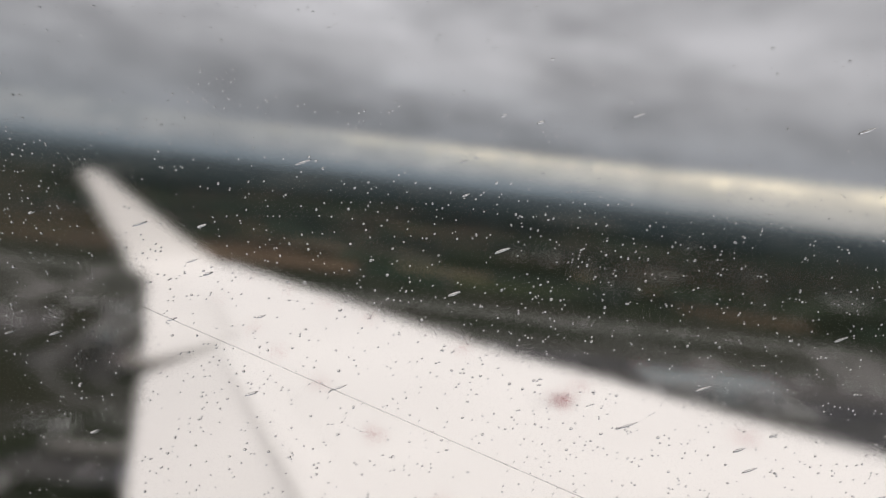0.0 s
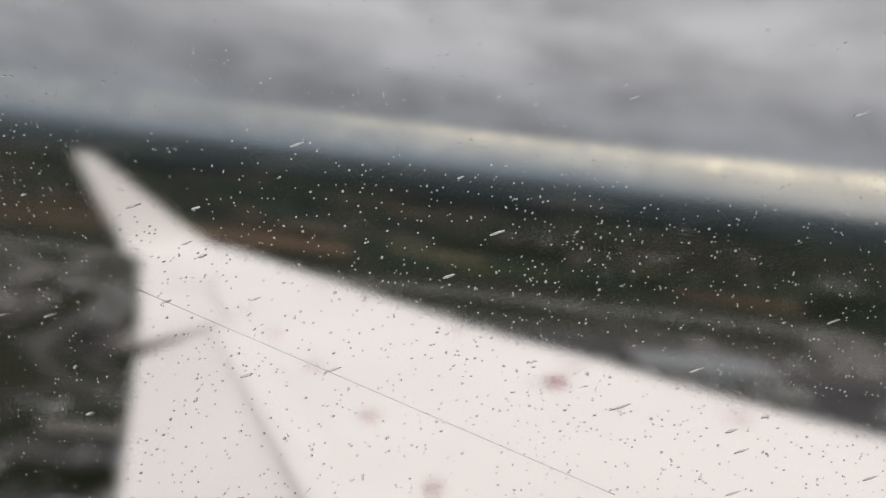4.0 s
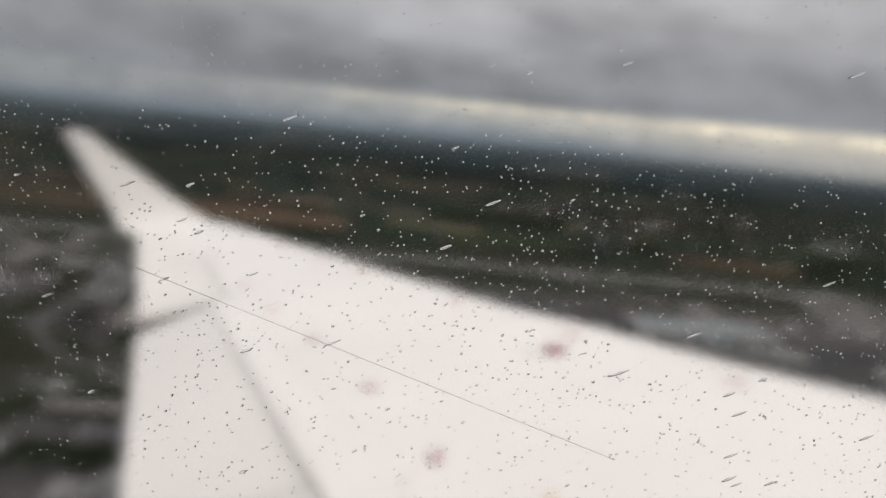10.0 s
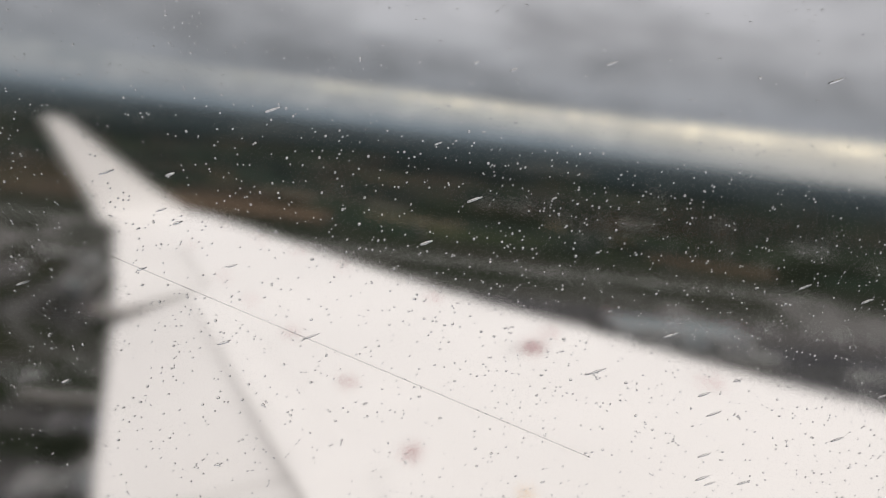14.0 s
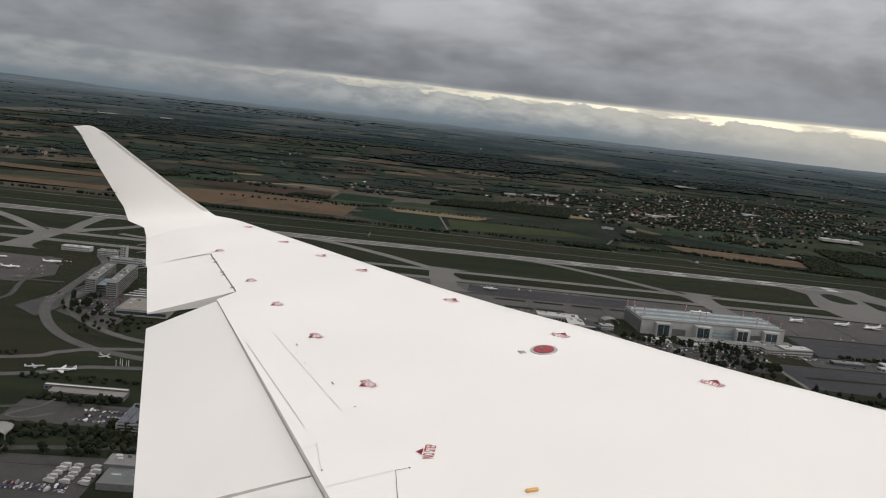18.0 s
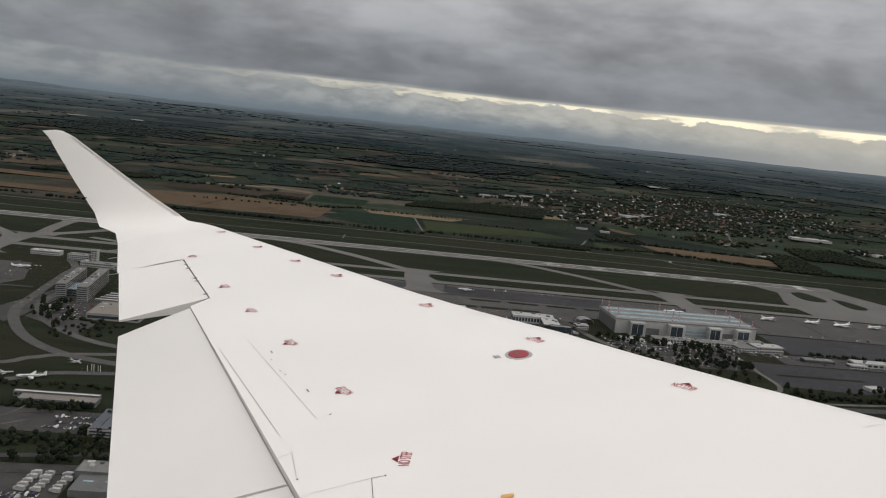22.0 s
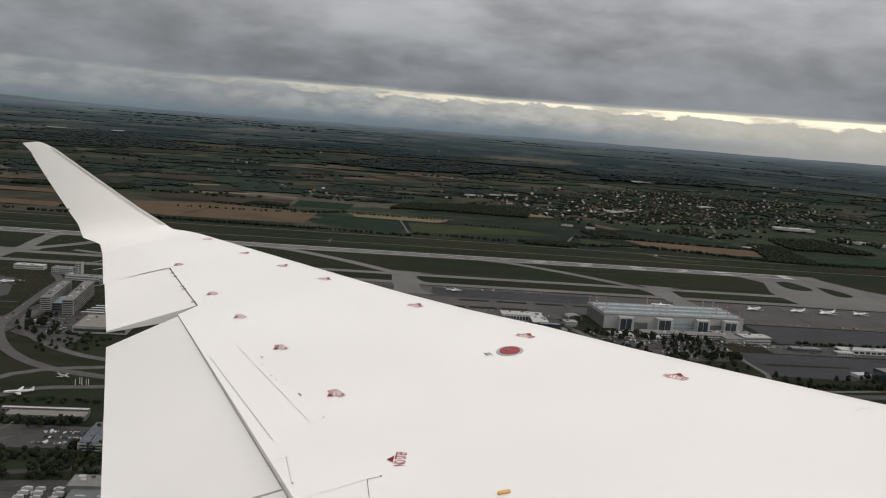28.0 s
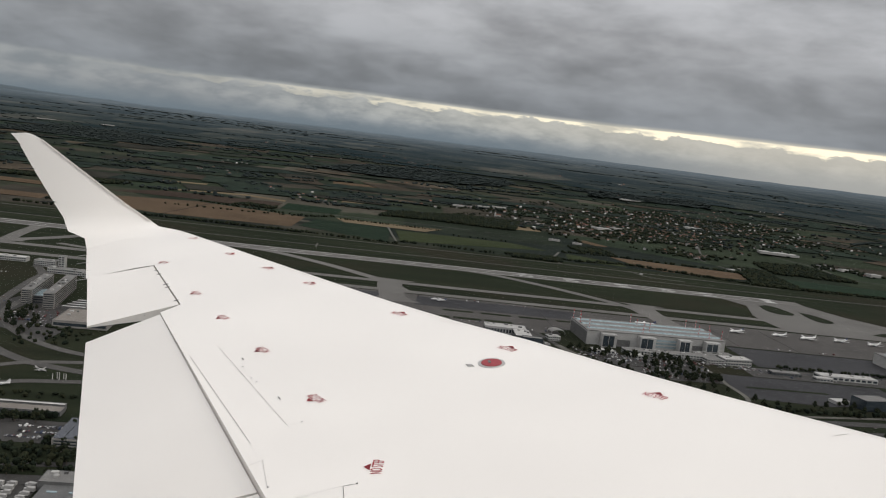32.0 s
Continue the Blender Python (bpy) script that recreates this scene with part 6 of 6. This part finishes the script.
airliner(-372, 1084, -30, 22, "small old airliner on the museum lawn", M_PLANE, 2, "museum aircraft", M_PALEROOF)
airliner(-400, 1012, 196, 36, "long white four-engined old airliner on the museum lawn", M_PLANE, 4, "museum aircraft")

# ---- the village and farms beyond the runway ----


def house_models():
    res = []
    for i, (w, d, h, tile, wall) in enumerate(((12, 10, 5.5, M_TILE, M_HOUSE), (15, 10, 6.0, M_BROWNTILE, M_HOUSE), (11, 9, 5.5, M_TILE, M_HOUSE), (20, 12, 6.5, M_BROWNTILE, M_HOUSE), (16, 12, 7, M_ROOF, M_PANEL))):
        root = empty("house", Matrix.Translation((0, 0, -300)), ("white-walled village house with a %s roof" % ("red tiled" if tile is M_TILE else "brown tiled" if tile is M_BROWNTILE else "grey")), "house", "houses of the village")
        bm = box_bm(w, d, h)
        part("wall", bm, wall, root)
        bm = bmesh.new()
        e, rz = 0.6, h + d * 0.42
        p = [bm.verts.new(q) for q in ((-w / 2 - e, -d / 2 - e, h), (w / 2 + e, -d / 2 - e, h), (w / 2 + e, d / 2 + e, h), (-w / 2 - e, d / 2 + e, h), (-w / 2 - e, 0, rz), (w / 2 + e, 0, rz))]
        for f in ((0, 1, 5, 4), (2, 3, 4, 5), (1, 2, 5), (3, 0, 4), (3, 2, 1, 0)):
            bm.faces.new([p[j] for j in f])
        roof = part("roof", bm, tile, root)
        part("chimney", box_bm(0.8, 0.8, 2.0, w * 0.2, d * 0.12, rz - 1.6), M_GREYWALL, roof)
        res.append(root)
    return res


HOUSES = house_models()
homes = []
R2 = random.Random(21)
CORE = [(1560, 4250, 520, 540, 290), (2250, 5150, 800, 860, 430), (1120, 3950, 340, 330, 80), (2900, 5900, 620, 600, 60), (1000, 4650, 300, 420, 34), (1500, 3350, 200, 160, 22), (2250, 3420, 160, 140, 14), (700, 4600, 320, 260, 16)]
for cu, cv, su, sv, n in CORE:
    for _ in range(n):
        homes.append((cu + R2.gauss(0, su * 0.5), cv + R2.gauss(0, sv * 0.5)))
R2.shuffle(homes)
for i, (u, v) in enumerate(homes[:300]):
    m = gm(u, v, R2.choice((12, 102)) + R2.gauss(0, 14), 0, R2.uniform(0.58, 0.98))
    k = R2.choice((0, 0, 1, 2, 2, 3, 1, 4))
    if i < 5:
        HOUSES[i].matrix_basis = m
    else:
        copy_thing(HOUSES[k], m).matrix_basis = m


def far_houses():
    rng = random.Random(8)
    wv, wf, rv, rf = [], [], [], []
    spots = list(homes[300:])
    for _ in range(42):
        v = 3800 * 3.6 ** rng.random()
        cu = rng.uniform(-0.75, 0.85) * v
        for _ in range(rng.randint(3, 11)):
            spots.append((cu + rng.gauss(0, 70 + v * 0.012), v + rng.gauss(0, 60 + v * 0.02)))
    for u, v in spots:
        s = rng.uniform(0.7, 1.3) * (1 + max(0, v - 6000) / 9000)
        w, d, h = 13 * s, 9 * s, 6 * s
        m = gm(u, v, rng.uniform(0, 180))
        b = len(wv)
        wv += [m @ Vector((x * w / 2, y * d / 2, z)) for z in (0, h) for x, y in ((-1, -1), (1, -1), (1, 1), (-1, 1))]
        wf += [tuple(b + i for i in f) for f in ((0, 1, 5, 4), (1, 2, 6, 5), (2, 3, 7, 6), (3, 0, 4, 7))]
        b = len(rv)
        rv += [m @ Vector(q) for q in ((-w / 2, -d / 2, h), (w / 2, -d / 2, h), (w / 2, d / 2, h), (-w / 2, d / 2, h), (-w / 2, 0, h + d * 0.4), (w / 2, 0, h + d * 0.4))]
        rf += [tuple(b + i for i in f) for f in ((0, 1, 5, 4), (2, 3, 4, 5), (1, 2, 5), (3, 0, 4))]
    root = tagged(new("far_houses"), "scattered distant farmhouses and hamlets", "houses", kind="stuff")
    for nm, vs, fs, mt in (("walls", wv, wf, M_HOUSE), ("roofs", rv, rf, M_ROOFS)):
        me = bpy.data.meshes.new(nm)
        me.from_pydata(vs, [], fs)
        me.materials.append(mt)
        ob = new(nm, me)
        ob.parent = root
        ob["kind"] = "stuff"


far_houses()
# trees between the houses
clumps("village_trees", "trees and gardens between the village houses", [(u + R2.gauss(0, 28), v + R2.gauss(0, 34), R2.uniform(5, 12), R2.uniform(7, 12)) for u, v in homes for _ in range(6)])
# halls, church and farms
church = empty("church", gm(762, 4160, 15), "white village church with a pointed steeple", "church")
part("nave", box_bm(30, 13, 11), M_WALL, church)
bm = bmesh.new()
p = [bm.verts.new(q) for q in ((-15.5, -7, 11), (15.5, -7, 11), (15.5, 7, 11), (-15.5, 7, 11), (-15.5, 0, 18), (15.5, 0, 18))]
for f in ((0, 1, 5, 4), (2, 3, 4, 5), (1, 2, 5), (3, 0, 4)):
    bm.faces.new([p[j] for j in f])
part("roof", bm, M_TILE, church)
part("tower", box_bm(7, 7, 24, -17, 0), M_WALL, church)
bm = bmesh.new()
bmesh.ops.create_cone(bm, cap_ends=True, segments=4, radius1=5.2, radius2=0.1, depth=15, matrix=Matrix.Translation((-17, 0, 31.5)) @ Matrix.Rotation(radians(45), 4, "Z"))
part("steeple", bm, M_BROWNTILE, church)
for u, v, w, d, h, a, rf, lab in ((2150, 3820, 190, 70, 11, -12, M_PALEROOF, "large white-roofed logistics hall outside the village"), (1510, 2960, 60, 26, 7, 5, M_PALEROOF, "farm hall with a pale roof by the wood"),
                                  (1560, 3010, 46, 22, 7, 25, M_BEIGE, "farm barn with a dull brown roof"), (2240, 3395, 44, 26, 10, 8, M_PALEROOF, "white workshop hall outside the village"), (2320, 3300, 60, 40, 12, 8, M_PALEROOF, "white industrial hall on the plain"),
                                  (620, 4580, 110, 34, 8, 6, M_PALEROOF, "long pale glasshouse range"), (760, 4680, 70, 36, 9, 6, M_PALEROOF, "white tent-roofed hall outside the village"), (870, 4780, 80, 40, 9, 6, M_BEIGE, "wide workshop hall outside the village"),
                                  (1330, 4140, 110, 60, 9, 20, M_PALEROOF, "white-roofed supermarket hall in the village"), (1440, 4230, 80, 45, 9, 20, M_ROOF, "grey-roofed hall in the village"),
                                  (2150, 4900, 100, 50, 10, 10, M_PALEROOF, "white school hall in the village"), (870, 3330, 48, 20, 7, -8, M_ROOF, "farm barn by the lane"), (960, 3290, 40, 18, 7, -8, M_PALEROOF, "pale farm barn by the lane"),
                                  (-3960, 10835, 420, 60, 9, 40, M_PALEROOF, "distant row of glasshouses"), (-3337, 11347, 380, 60, 9, 40, M_PALEROOF, "distant row of glasshouses"), (2700, 7600, 300, 60, 12, 4, M_PALEROOF, "distant white hall on the plain"),
                                  (2700, 3450, 120, 60, 11, 6, M_PALEROOF, "white industrial hall on the plain"), (2560, 3300, 80, 40, 10, 6, M_ROOF, "grey industrial hall on the plain"), (2750, 3250, 90, 50, 10, 6, M_PALEROOF, "white industrial hall on the plain")):
    block("hall", lab, "hall", u, v, w, d, h, a, M_WALL, rf, 0, plant=2)
block("farm", "pale farmhouse with outbuildings beside the field", "farm", 890, 4010, 34, 14, 8, 18, M_WALL, M_TILE)
block("farm", "red-roofed farm beside the straw field", "farm", 950, 3985, 40, 16, 8, 18, M_WALL, M_TILE)
block("ranger_station", "airfield radar hut by the hedge", "building", -790, 2600, 40, 14, 6, 10, M_WALL, M_PALEROOF)
# mobile sheds on the grass
for u, v in ((-880, 2690), (1000, 2600)):
    block("transmitter_hut", "small white hut on the airfield grass", "hut", u, v, 9, 6, 4, 0, M_PANEL, M_PALEROOF)
